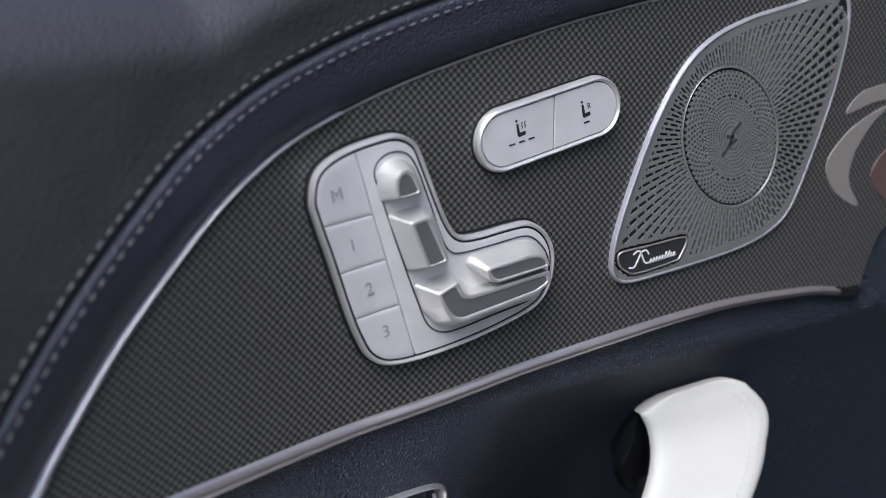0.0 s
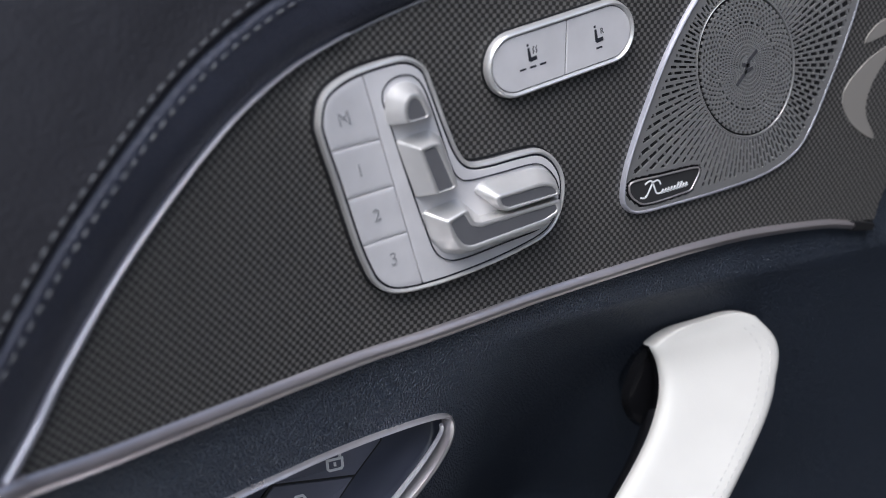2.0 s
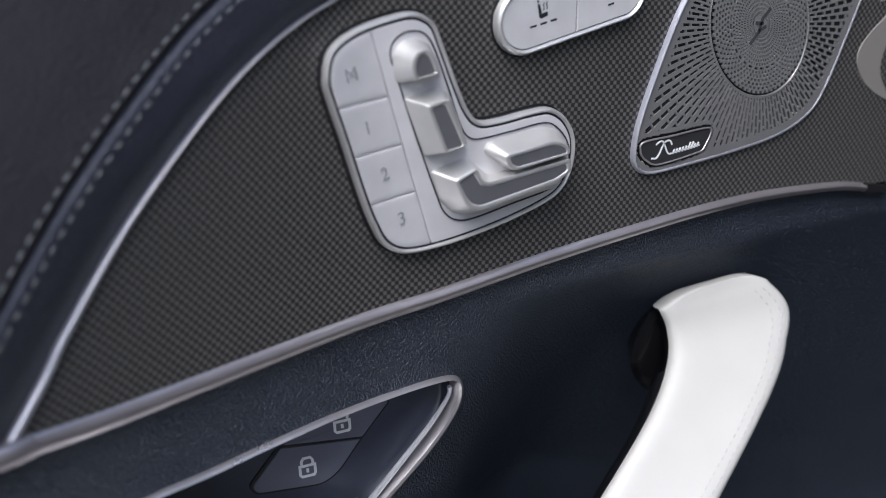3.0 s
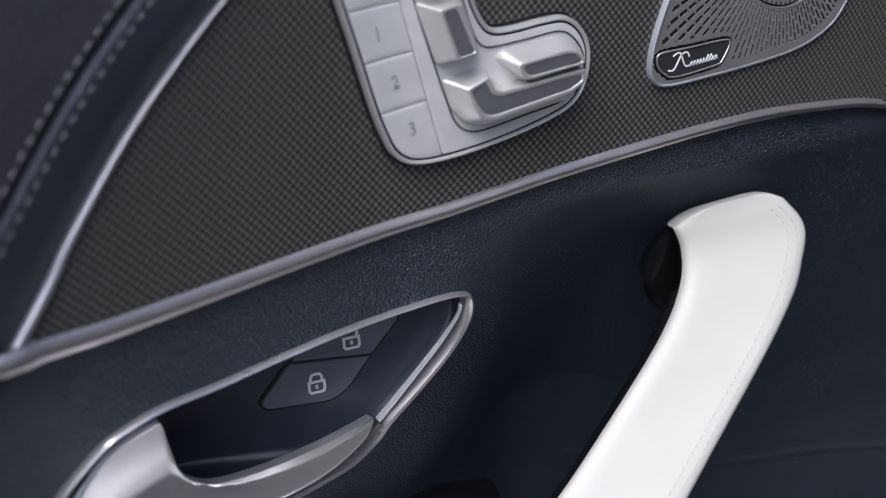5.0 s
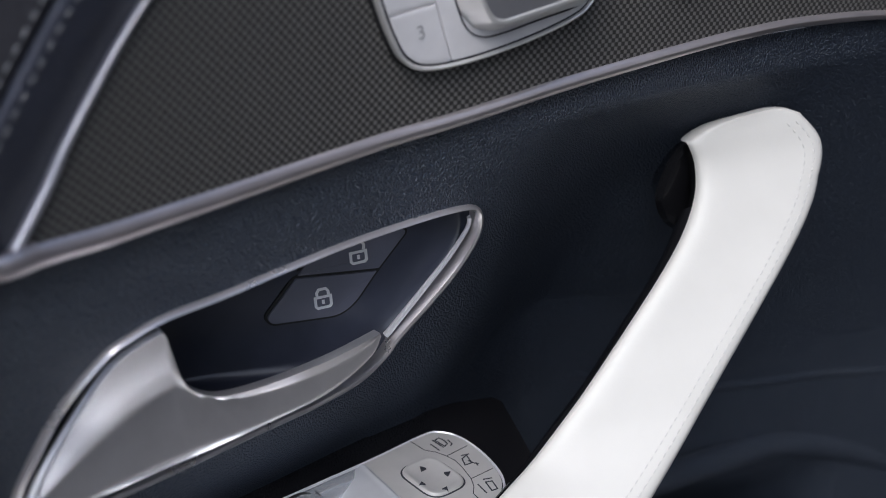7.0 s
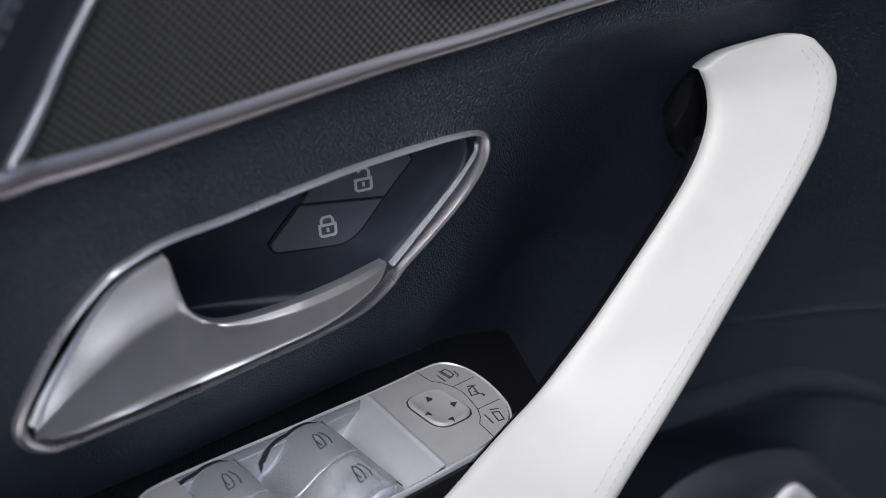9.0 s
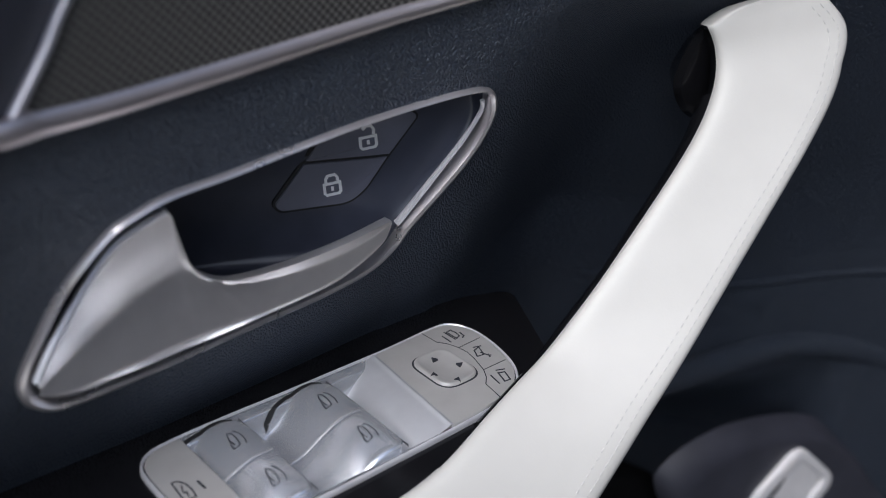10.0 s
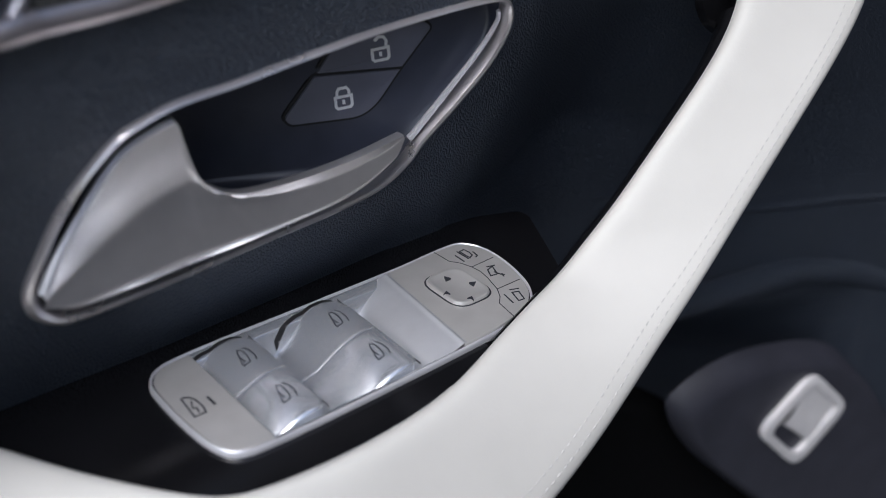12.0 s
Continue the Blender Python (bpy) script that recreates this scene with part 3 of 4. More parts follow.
# ---------------------------------------------------------------- seat heating switch
oval = thing("seat_heating_switch", "oval satin silver seat heating switch with two keys", "seat switch")
OVAL_A, OVAL_B, OVAL_R = np.array((1.8, 358.7)), np.array((48.7, 368.2)), 13.3
turn_ = math.atan2(OVAL_B[1] - OVAL_A[1], OVAL_B[0] - OVAL_A[0])
arc_at = lambda c, a: c + OVAL_R * np.array((math.cos(turn_ + a), math.sin(turn_ + a)))
oval_loop = resample([arc_at(OVAL_A, a) for a in np.linspace(math.pi / 2, math.pi * 1.5, 30)] + [arc_at(OVAL_B, a) for a in np.linspace(-math.pi / 2, math.pi / 2, 30)], 120)
part("shadow_gap", slab(inset(oval_loop, -0.7), 0.5, -0.6, 0.3), DARK, oval, "black gap round the switch")
part("rim", rim(oval_loop, 2.8, 0.4, -4.2), KNOB, oval, "rounded metal rim")
part("inner_gap", slab(inset(oval_loop, 2.0), 0.2, -2.7, 0.2), INK, oval, "dark gap inside the rim")
inner = inset(oval_loop, 2.75)
for sign, name in ((-1, "heating_key"), (1, "seat_key")):
    half = cut_loop(inner, -999, 26.2) if sign < 0 else cut_loop(inner, 26.75)
    k = part(name, slab(half, 0.2, -3.4, 0.3), SILVER, oval)
    c = np.array((9.8, 361.8) if sign < 0 else (42.8, 366.9))

    def tilt(pts):
        return [(c[0] + 0.80 * x - 0.10 * z, c[1] + 0.15 * x + 0.80 * z) for x, z in pts]

    seat_icon = [(-2.6, 4.2), (-1.3, 4.2), (-0.6, -0.6), (2.6, -0.4), (2.8, -2.4), (-1.4, -2.8), (-2.3, -1.8)]
    part("seat_symbol", slab(np.array(tilt(seat_icon)), -3.3, -3.5, 0.02), INK, k, "dark seat symbol", False)
    part("headrest_symbol", slab(np.array(tilt([(-2.9, 5.0), (-1.6, 5.0), (-1.7, 6.2), (-2.8, 6.2)])), -3.3, -3.5, 0.02), INK, k, "dark symbol dot", False)
    if sign < 0:
        for dx in (0.6, 2.4):
            part("heat_wave", strokes([tilt([(dx, 1.0), (dx + 0.6, 2.0), (dx, 3.0), (dx + 0.6, 4.2)])], 0.4, wall3, -3.3, -3.5), INK, k, "dark heat wave", False)
    else:
        glyph("R", 3.4, axes((0.0443, -0.00345, 0.3692), EU, EV), k, INK, "letter", 0.04)
    for dx in ((-6, 0, 6) if sign < 0 else (0,)):
        part("level_bar", strokes([tilt([(dx - 1.5, -5.4), (dx + 1.5, -5.4)])], 0.75, wall3, -3.3, -3.5), INK, k, "dark level bar", False)
part("key_gap", slab(round_poly([(26.1, 352.5), (26.9, 352.6), (26.9, 375.8), (26.1, 375.7)], 0.1, 24), 0, -2.6, 0.1), DARK, oval, "dark parting line", False)

# ---------------------------------------------------------------- speaker
speaker = thing("door_speaker", "perforated metal door loudspeaker grille with a chrome rim", "loudspeaker")
SPK = [(61, 297), (63, 311), (72, 335), (83, 358.5), (98, 380.5), (114, 393), (136, 401), (164, 406.5), (190, 411), (203, 410), (206, 394), (200, 366), (188, 336), (175, 310),
       (163, 300), (145, 294), (119, 290.5), (94, 288.5), (72, 287.5), (64, 290.5)]
spk_loop = smooth_loop(SPK, 180)
part("backing", slab(inset(spk_loop, 0.5), 0.4, -0.7, 0.2), DARK, speaker, "black cloth behind the holes", False)
SC = np.array((130.5, 347.5))
TURN = radians(126)


def spk_point(r, a):
    """Round pattern of the grille, drawn slightly oval as the surface curves."""
    u, v = r * 1.10 * math.cos(a - TURN), r * 0.90 * math.sin(a - TURN)
    return SC[0] + u * math.cos(TURN) - v * math.sin(TURN), SC[1] + u * math.sin(TURN) + v * math.cos(TURN)


def grille(rings, sectors, keep, y0, y1, hole):
    """A plate of ring cells with real holes; hole(i, k) tells which cells are open, keep(x, z) where the plate goes."""
    bm = bmesh.new()
    cache = {}

    def v(i, k, y):
        key = (i, k % sectors, y)
        if key not in cache:
            x, z = spk_point(rings[i], 2 * math.pi * (k % sectors) / sectors)
            cache[key] = bm.verts.new((x * MM, y * MM, z * MM))
        return cache[key]

    def solid(i, k):
        if not 0 <= i < len(rings) - 1:
            return False
        x, z = spk_point((rings[i] + rings[i + 1]) / 2, 2 * math.pi * (k + 0.5) / sectors)
        return keep(x, z) and not hole(i, k % sectors)

    for i in range(len(rings) - 1):
        for k in range(sectors):
            if not solid(i, k):
                continue
            bm.faces.new((v(i, k, y1), v(i, k + 1, y1), v(i + 1, k + 1, y1), v(i + 1, k, y1)))
            if not solid(i, k + 1):
                bm.faces.new((v(i, k + 1, y1), v(i, k + 1, y0), v(i + 1, k + 1, y0), v(i + 1, k + 1, y1)))
            if not solid(i, k - 1):
                bm.faces.new((v(i, k, y1), v(i + 1, k, y1), v(i + 1, k, y0), v(i, k, y0)))
            if not solid(i + 1, k):
                bm.faces.new((v(i + 1, k, y1), v(i + 1, k + 1, y1), v(i + 1, k + 1, y0), v(i + 1, k, y0)))
            if not solid(i - 1, k):
                bm.faces.new((v(i, k, y1), v(i, k, y0), v(i, k + 1, y0), v(i, k + 1, y1)))
    return bm


clip_loop = inset(spk_loop, 1.2)
LOGO = [(64.6, 299.5), (66.5, 302.6), (83, 303.4), (102.5, 304.4), (105.6, 302.4), (101.8, 295.2), (98.5, 293.6), (76, 291.2), (69, 293.6), (65.6, 296.6)]
logo_loop = smooth_loop(LOGO, 60)


def in_field(x, z):
    return inside(clip_loop, x, z) and not inside(inset(logo_loop, -1.5), x, z)


fine = [31.5 + 1.0 * q for q in range(69)]


margin_loop, logo_margin, slot_cache = inset(spk_loop, 5.0), inset(logo_loop, -3.2), {}


def slot(i, k):
    lane, cell = divmod(k, 6)
    if (i, k) not in slot_cache:
        x, z = spk_point((fine[i] + fine[i + 1]) / 2, 2 * math.pi * (k + 0.5) / 672)
        side = abs(x - SC[0]) > 1.1 * abs(z - SC[1]) + 8
        slot_cache[i, k] = inside(margin_loop, x, z) and not inside(logo_margin, x, z) and (1 <= cell <= (4 if side and x > SC[0] else 3))
    return slot_cache[i, k] and (i + 3 * (lane % 2)) % 6 < 5 and i > 0


part("outer_grille", grille(fine, 672, in_field, -0.6, -1.6, slot), GRILLE, speaker, "metal grille with radial slots", False)
disc = [4.0]
while disc[-1] < 30:
    disc += [disc[-1] + 0.6, disc[-1] + 1.75]


def dot(i, k):
    if 17.5 < disc[i] < 19.6 and i % 2 == 1:
        return k % 8 < 5
    return i % 2 == 1 and (k + (i // 2) % 2 * 2) % 4 < 2


part("centre_grille", grille(disc, 256, lambda x, z: True, -0.9, -1.9, dot), GRILLE, speaker, "round metal centre with small holes", False)
ring_loop = np.array([spk_point(32.0, a) for a in np.linspace(0, 2 * math.pi, 97)[:-1]])
part("centre_ring", rim(ring_loop, 0.8, -0.8, -1.8), GRILLE, speaker, "raised ring round the centre")
hub = np.array([spk_point(3.9, a) for a in np.linspace(0, 2 * math.pi, 33)[:-1]])
part("hub", slab(hub, -0.8, -1.9, 0.2), GRILLE, speaker, "small flat hub")
part("hub_mark", strokes([[(125, 340), (129, 344.5), (131, 350.5), (135, 354)], [(127.5, 348.5), (131, 348)], [(129.5, 345), (133, 346.5)]], 1.6, wall3, -1.8, -2.15), GROOVE, speaker, "dark emblem bars", False)
RIM_SIDE = np.clip((128 - spk_loop[:, 0] + 0.25 * (spk_loop[:, 1] - 345)) / 70, 0, 1)
rim_rings = []
for a_, h_ in ((-0.5, 0.0), (-0.35, 0.55), (0.1, 0.9), (0.7, 1.0), (1.2, 0.92), (1.6, 0.6), (1.9, 0.0)):
    rim_rings.append([(p[0] * MM, (0.5 - (2.35 + 0.85 * w) * h_) * MM, p[1] * MM) for p, w in zip(inset(spk_loop, (a_ * (1.05 - 0.3 * RIM_SIDE))[:, None]), RIM_SIDE)])
part("rim", loft(rim_rings, cap_last=False), EDGE, speaker, "chrome rim")
plate = part("name_plate", slab(logo_loop, -0.4, -1.7, 0.3), PLAQUE, speaker, "small black name plate")
part("plate_rim", rim(logo_loop, 0.9, -1.4, -2.2, outer=0.3), CHROME, plate, "thin silver border")
part("name_bar", strokes([smooth_loop([(71.5, 294.6), (74.5, 294.8), (78.0, 300.6), (81.0, 301.4), (82.4, 299.6)], 18, False), smooth_loop([(73.6, 300.6), (77.0, 301.6), (80.2, 296.0), (82.2, 295.4)], 14, False)], 0.75, wall3, -1.6, -2.0), PALE, plate, "pale swash", False)
for n_ in range(9):
    x_ = 83.4 + 1.75 * n_
    tall_ = 2.6 if n_ in (5, 6) else 1.5
    part("name_bar", strokes([[(x_, 295.3 + 0.16 * n_), (x_ + 0.45 * tall_, 295.3 + 0.16 * n_ + tall_)]], 0.85, wall3, -1.6, -2.0), PALE, plate, "", False)
part("name_bar", strokes([[(82.6, 295.5), (98.8, 297.0)]], 0.5, wall3, -1.6, -2.0), PALE, plate, "pale base stroke", False)

# ---------------------------------------------------------------- inner door handle
handle = thing("inner_door_handle", "satin metal inner door handle in a dark bowl", "door handle")


def skin(off):
    return lambda x, z: hollow(x, z) + off


tangent = np.roll(BEZEL_LOOP, -2, 0) - np.roll(BEZEL_LOOP, 2, 0)
tangent /= np.linalg.norm(tangent, axis=1)[:, None]
outward = np.column_stack([tangent[:, 1], -tangent[:, 0]]) * (1 if area2(BEZEL_LOOP) > 0 else -1)
BAND = np.clip(1.0 - 0.55 * np.clip(outward[:, 1] * 1.6 - 0.3, 0, 1) + 0.1 * (BEZEL_LOOP[:, 0] < -180), 0.4, 1.1)
part("bezel", loft([wall3(inset(BEZEL_LOOP, (a * BAND)[:, None]), lambda x, z, b=b: hollow(x, z) + b) for a, b in
                    ((-1.0, 2.5), (-0.6, -0.5), (0.4, -2.4), (2.0, -3.2), (3.4, -2.4), (4.4, -0.4), (4.6, 4))], cap_last=False), BEZELM, handle, "satin chrome frame round the bowl")
AXIS = resample([(-208, 152), (-180, 170), (-120, 174), (-75, 177), (-45, 194), (-30, 203)], 60, False)


def towards_axis(k):
    """The bezel's outline drawn in towards the bowl's long axis."""
    base = inset(BEZEL_LOOP, (4.0 * BAND)[:, None])
    out = []
    for p in base:
        a = AXIS[np.argmin(np.linalg.norm(AXIS - p, axis=1))]
        out.append(p + (a - p) * k)
    return np.array(out)


def floor_depth(x, z):
    """The bowl's floor slopes up towards its front end, where the lock keys lie."""
    return min(46.0, 33.0 - 0.28 * (x + 75) + 0.2 * (z - 178))


def floor3(P, y):
    return [(p[0] * MM, (floor_depth(p[0], p[1]) - 33.0 + y) * MM, p[1] * MM) for p in P]


# The shade inside the bowl is put into its darker plastic colour.
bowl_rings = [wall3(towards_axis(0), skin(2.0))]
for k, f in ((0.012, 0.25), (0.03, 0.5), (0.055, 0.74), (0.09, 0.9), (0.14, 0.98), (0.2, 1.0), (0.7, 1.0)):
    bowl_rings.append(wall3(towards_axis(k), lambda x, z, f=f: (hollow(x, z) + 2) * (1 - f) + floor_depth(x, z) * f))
part("bowl", loft(bowl_rings), BOWL_SHADED, handle, "navy plastic bowl with its shade put into the colour")


def lever_y(x):
    return -21 + (x + 190) * 0.26


LEV_TOP = [(-214.5, 161), (-204.8, 175), (-186.1, 194.3), (-175.1, 200.2), (-162.3, 202.5), (-159.2, 193.5), (-156.4, 181), (-150.7, 172.6), (-139.7, 166), (-117.6, 161.9), (-90.8, 160.2), (-66, 161)]
LEV_LOW = [(-214, 155), (-205.2, 150.4), (-189, 148.7), (-167.5, 147.4), (-144.3, 145.7), (-119, 144.5), (-91.7, 144.6), (-71, 151.3), (-65.5, 159.4)]


def lever_surface():
    """A metal paddle: a tall flat blade whose face turns along a soft crease into a tray that comes forward below."""
    a, b = smooth_loop(LEV_TOP, 120, False), smooth_loop(LEV_LOW, 120, False)
    rows = []
    for i in range(120):
        tall = np.linalg.norm(a[i] - b[i])
        qc = np.interp(a[i][0], [-214, -200, -186, -162, -156, -150, -120, -66], [0.5, 0.5, 0.52, 0.5, 0.30, 0.16, 0.30, 0.42])
        deep = 0.11 * tall
        row = []
        for q in np.linspace(0, 1, 25):
            p = a[i] * (1 - q) + b[i] * q
            hill = min(q / qc, (1 - q) / (1 - qc))
            soft = hill - 0.5 * 0.16 * math.exp(-((q - qc) / 0.09) ** 2)
            cup = deep * soft + 120 * max(q - 0.9, 0) ** 2
            row.append((p[0] * MM, (lever_y(p[0]) + cup) * MM, p[1] * MM))
        row = [(row[0][0], row[0][1] + 0.006, row[0][2] - 0.001), (row[0][0], row[0][1] + 0.0014, row[0][2])] + row
        rows.append(row)
    return loft(rows, cap_last=False, closed=False)


lever = part("lever", lever_surface(), LEVER, handle, "satin metal pull lever")
edge = smooth_loop(LEV_TOP[:5], 60, False)
part("lever_lip", tube([(p[0] * MM, (lever_y(p[0]) + 0.6) * MM, p[1] * MM) for p in edge], lambda q: 0.0019 * (1 - 0.35 * q), 10), BRIGHT, lever, "bright rolled edge")
edge = smooth_loop(LEV_LOW[:-1], 90, False)
part("lever_foot", tube([(p[0] * MM, (lever_y(p[0]) + 3.0) * MM, (p[1] - 0.3) * MM) for p in edge], 0.0010, 8), FACET, lever, "dark lower edge")
accent = [(-60, 155), (-45.3, 170.9), (-30, 188.2), (-23.2, 199), (-23.6, 204.2)]
accent = smooth_loop(accent, 40, False)
part("accent_bar", tube([(p[0] * MM, (hollow(*p) + 1.0) * MM, p[1] * MM) for p in accent], lambda q: 0.0015 * (1 - 0.4 * q), 8), BRIGHT, handle, "bright thin metal bar")
LOCK_KEYS = round_poly([(-82.4, 193.2), (-78, 196.2), (-47.4, 199.4), (-44.0, 196.6), (-58.1, 181.3), (-69, 168.2), (-76, 163.8), (-103.4, 163.4), (-105.6, 166.6), (-90.4, 183.5)], [2, 2, 2.5, 2, 3, 6, 4, 2.5, 2, 1], 120)
CUT_A, CUT_B = (-90.6, 182.4), (-57.0, 181.7)
part("button_recess", slab(inset(LOCK_KEYS, -0.7), 36, 32.0, 0.1, floor3), DARK, handle, "black gap round the keys")
up_a, up_b = [np.array(p) + (0, 0.6) for p in (CUT_A, CUT_B)]
low_a, low_b = [np.array(p) - (0, 0.6) for p in (CUT_A, CUT_B)]
for outline, c, isopen in ((half_plane(inset(LOCK_KEYS, 0.4), up_b, up_a), (-65.4, 189.6), True), (half_plane(inset(LOCK_KEYS, 0.4), low_a, low_b), (-81.8, 172.4), False)):
    # The light on the keys is put into their paler plastic colour.
    k = part("lock_key", slab(outline, 34, 31.2, 0.2, floor3), NAVYPL_LIT, handle, "navy lock key with its light put into the colour")

    def at(pts, c=c):
        return [(c[0] + 0.9 * x + 0.02 * z, c[1] + 0.1 * x + 0.9 * z) for x, z in pts]

    body = [at([(-3.5, 0.7), (-3.5, -3.4), (-2.7, -4.3), (2.7, -4.3), (3.5, -3.4), (3.5, 0.7), (-3.5, 0.7)])]
    arch = [at([(-2.6, 1.9), (-2.6, 3.0), (-1.6, 4.4), (1.6, 4.4), (2.6, 3.0), (2.6, 1.9)])] if not isopen else [at([(2.6, 1.9), (2.9, 3.6), (1.8, 5.4), (-0.4, 5.7), (-1.8, 4.6)])]
    part("lock_symbol", strokes(body + arch + [at([(0, -2.2), (0, -1.2)])], 1.1, floor3, 31.4, 31.0), PALE, k, "white padlock symbol", False)

# ---------------------------------------------------------------- armrest and grip
SLOPE = math.atan(0.07)


def arm_z(x):
    return 88 + 0.07 * (-30 - x)


def arm3(P, h):
    return [(p[0] * MM, p[1] * MM, (arm_z(p[0]) + h) * MM) for p in P]


ARM = [(-330, 8), (-233, 10), (-192, 15), (-168, 20), (-116, 32), (-56, 46), (-9, 50), (14, 46), (15, 40), (8, 16), (1, -8), (-3, -24), (-30, -34), (-59, -48), (-91, -65), (-130, -77), (-161, -81), (-182, -79), (-198, -69), (-228, -41), (-260, -8), (-330, 0)]
armrest = thing("armrest", "glossy black armrest tray round the window switches", "armrest")
WS_PLAN = [(-185, -10), (-180.5, -3), (-171, 1), (-149, 6), (-124, 10.7), (-96, 16.3), (-66, 22.3), (-40, 28.5), (-29.5, 28.5), (-21.5, 19.7), (-18.5, 4), (-20, -14), (-27, -26), (-40, -33.5), (-51.5, -37.5),
           (-76, -43.3), (-104, -49.4), (-129, -54.6), (-157, -59.8), (-168.5, -60.2), (-175, -55), (-180, -42), (-184.5, -21)]


def ray_out(P, c, a):
    """Where the ray from c at the angle a leaves the outline P."""
    d, best = np.array([math.cos(a), math.sin(a)]), 0.0
    for i in range(len(P)):
        p, q = P[i - 1] - c, P[i] - c
        e = q - p
        det = d[0] * -e[1] + d[1] * e[0]
        if abs(det) < 1e-9:
            continue
        t, u = (p[0] * -e[1] + p[1] * e[0]) / det, (d[0] * p[1] - d[1] * p[0]) / det
        if t > best and -1e-9 <= u <= 1 + 1e-9:
            best = t
    return c + d * best


arm_loop, opening = np.array(ARM, float), inset(smooth_loop(WS_PLAN, 150), 0.8)
mid_arm = np.array([-103.0, -16.5])
angles = np.linspace(0, 2 * math.pi, 241)[:-1]
outer_ring = np.array([ray_out(arm_loop, mid_arm, a) for a in angles])
inner_ring = np.array([ray_out(opening, mid_arm, a) for a in angles])
part("tray", loft([arm3(outer_ring, -60), arm3(outer_ring, -1.2), arm3(outer_ring * 0.5 + inner_ring * 0.5, -1.2), arm3(inner_ring, -1.2)], cap_last=False), PIANO, armrest)
part("switch_well", loft([arm3(inner_ring, -1.3), arm3(inner_ring, -14)]), DARK, armrest, "black well under the switches")

INNER = [(94, 9, 214.5), (97.5, 4, 199), (84, -5, 179), (56.5, -14, 157), (29, -20, 134.5), (8, -24.5, 118), (-13, -27, 102), (-29, -31, 96), (-59, -45, 92.5), (-91, -62, 92.5), (-130, -74, 95.3), (-161, -78, 97.5),
         (-180, -76.5, 98.7), (-195, -67, 100), (-210, -54, 101), (-225, -39, 102), (-239, -23, 103), (-262, 0, 104), (-300, 20, 106)]
OUTER = [(151.5, -3, 222.5), (164, -10, 205), (153.5, -18, 186), (129, -28, 165), (98.5, -38, 145.5), (69.5, -47, 121.5), (45, -54, 99), (24, -60, 86), (5, -66, 72.5), (-32, -80, 57), (-70, -95, 44), (-120, -112, 42),
         (-170, -120, 50), (-205, -118, 58), (-240, -108, 66), (-275, -92, 72), (-305, -72, 76), (-330, -45, 80), (-352, -20, 84)]
grip = thing("pull_handle", "white leather door pull handle with a stitched edge", "pull handle")
gi, go = [], []
NG = 140


def open_curve(P):
    """Even in the given stations, so that both edges stay paired."""
    P = [np.array(p, float) for p in P]
    out = []
    for s_ in np.linspace(0, len(P) - 1, NG):
        i = min(int(s_), len(P) - 2)
        q = s_ - i
        a, b, d, e = P[max(i - 1, 0)], P[i], P[i + 1], P[min(i + 2, len(P) - 1)]
        out.append(0.5 * (2 * b + (d - a) * q + (2 * a - 5 * b + 4 * d - e) * q * q + (3 * b - a - 3 * d + e) * q ** 3))
    return np.array(out)


gi, go = open_curve(INNER), open_curve(OUTER)
for curve, width in ((gi, 3), (go, 9)):
    src = curve.copy()
    for i in range(4, NG - 4):
        w_ = min(width, i - 3, NG - 4 - i)
        curve[i] = src[i - w_:i + w_ + 1].mean(axis=0)
mid = (gi + go) / 2
gt = np.gradient(mid, axis=0)
gt /= np.linalg.norm(gt, axis=1)[:, None]


normals = []
for i in range(NG):
    n = np.cross(go[i] - gi[i], gt[i])
    n /= np.linalg.norm(n)
    ref = normals[-1] if normals else np.array([0.0, -1.0, 0.2])
    normals.append(n if n @ ref > 0 else -n)


def grip_frame(i):
    across = go[i] - gi[i]
    half = np.linalg.norm(across) / 2
    return mid[i], across / (2 * half), normals[i], half


def sink(i):
    return np.interp(i, [42, 62], [4.0, -1.0])


def crown(i):
    """The face rolls back over the handle's upper end."""
    return 0.55 + 0.45 * math.sin(math.pi / 2 * min(i / 14, 1))


def grip_at(i, c, lift=0.0):
    """A point of the front face: c runs from -1 (inner edge) to 1 (outer edge)."""
    m, e1, n, half = grip_frame(i)
    b = 7.0 * crown(i)
    return m + e1 * half * c + n * (b * (1 - abs(c) ** 6.5) ** 0.33 - sink(i) + lift)


def grip_section(i, scale=1.0, shift=(0, 0), depth=1.0):
    m, e1, n, half = grip_frame(i)
    ring = []
    across = [math.sin(math.pi / 2 * q) for q in np.linspace(-1, 1, 22)]
    for front, row in ((True, across), (False, across[-2:0:-1])):
        for c in row:
            h = (7.0 * crown(i) if front else -13 * depth) * max(1 - abs(c) ** 6.5, 0) ** 0.33 - sink(i)
            ring.append(tuple((m + e1 * (half * c * scale + shift[0]) + n * (h * scale + shift[1])) * MM))
    return ring


sections = [grip_section(i) for i in range(NG)]
m0, e0, _, h0 = grip_frame(0)
up = np.array([0.25, 0.3, 1.0])
caps = []
for q, sc in ((1.0, 0.04), (0.98, 0.3), (0.9, 0.55), (0.74, 0.75), (0.5, 0.89), (0.24, 0.97)):
    ring = []
    for p in sections[0]:
        p = np.array(p) / MM
        c = min(max((p - m0) @ e0 / h0, -1), 1)
        ring.append(tuple((m0 + (p - m0) * sc + up * q * (1.2 + 4.6 * (1 - abs(c * sc) ** 5))) * MM))
    caps.append(ring)


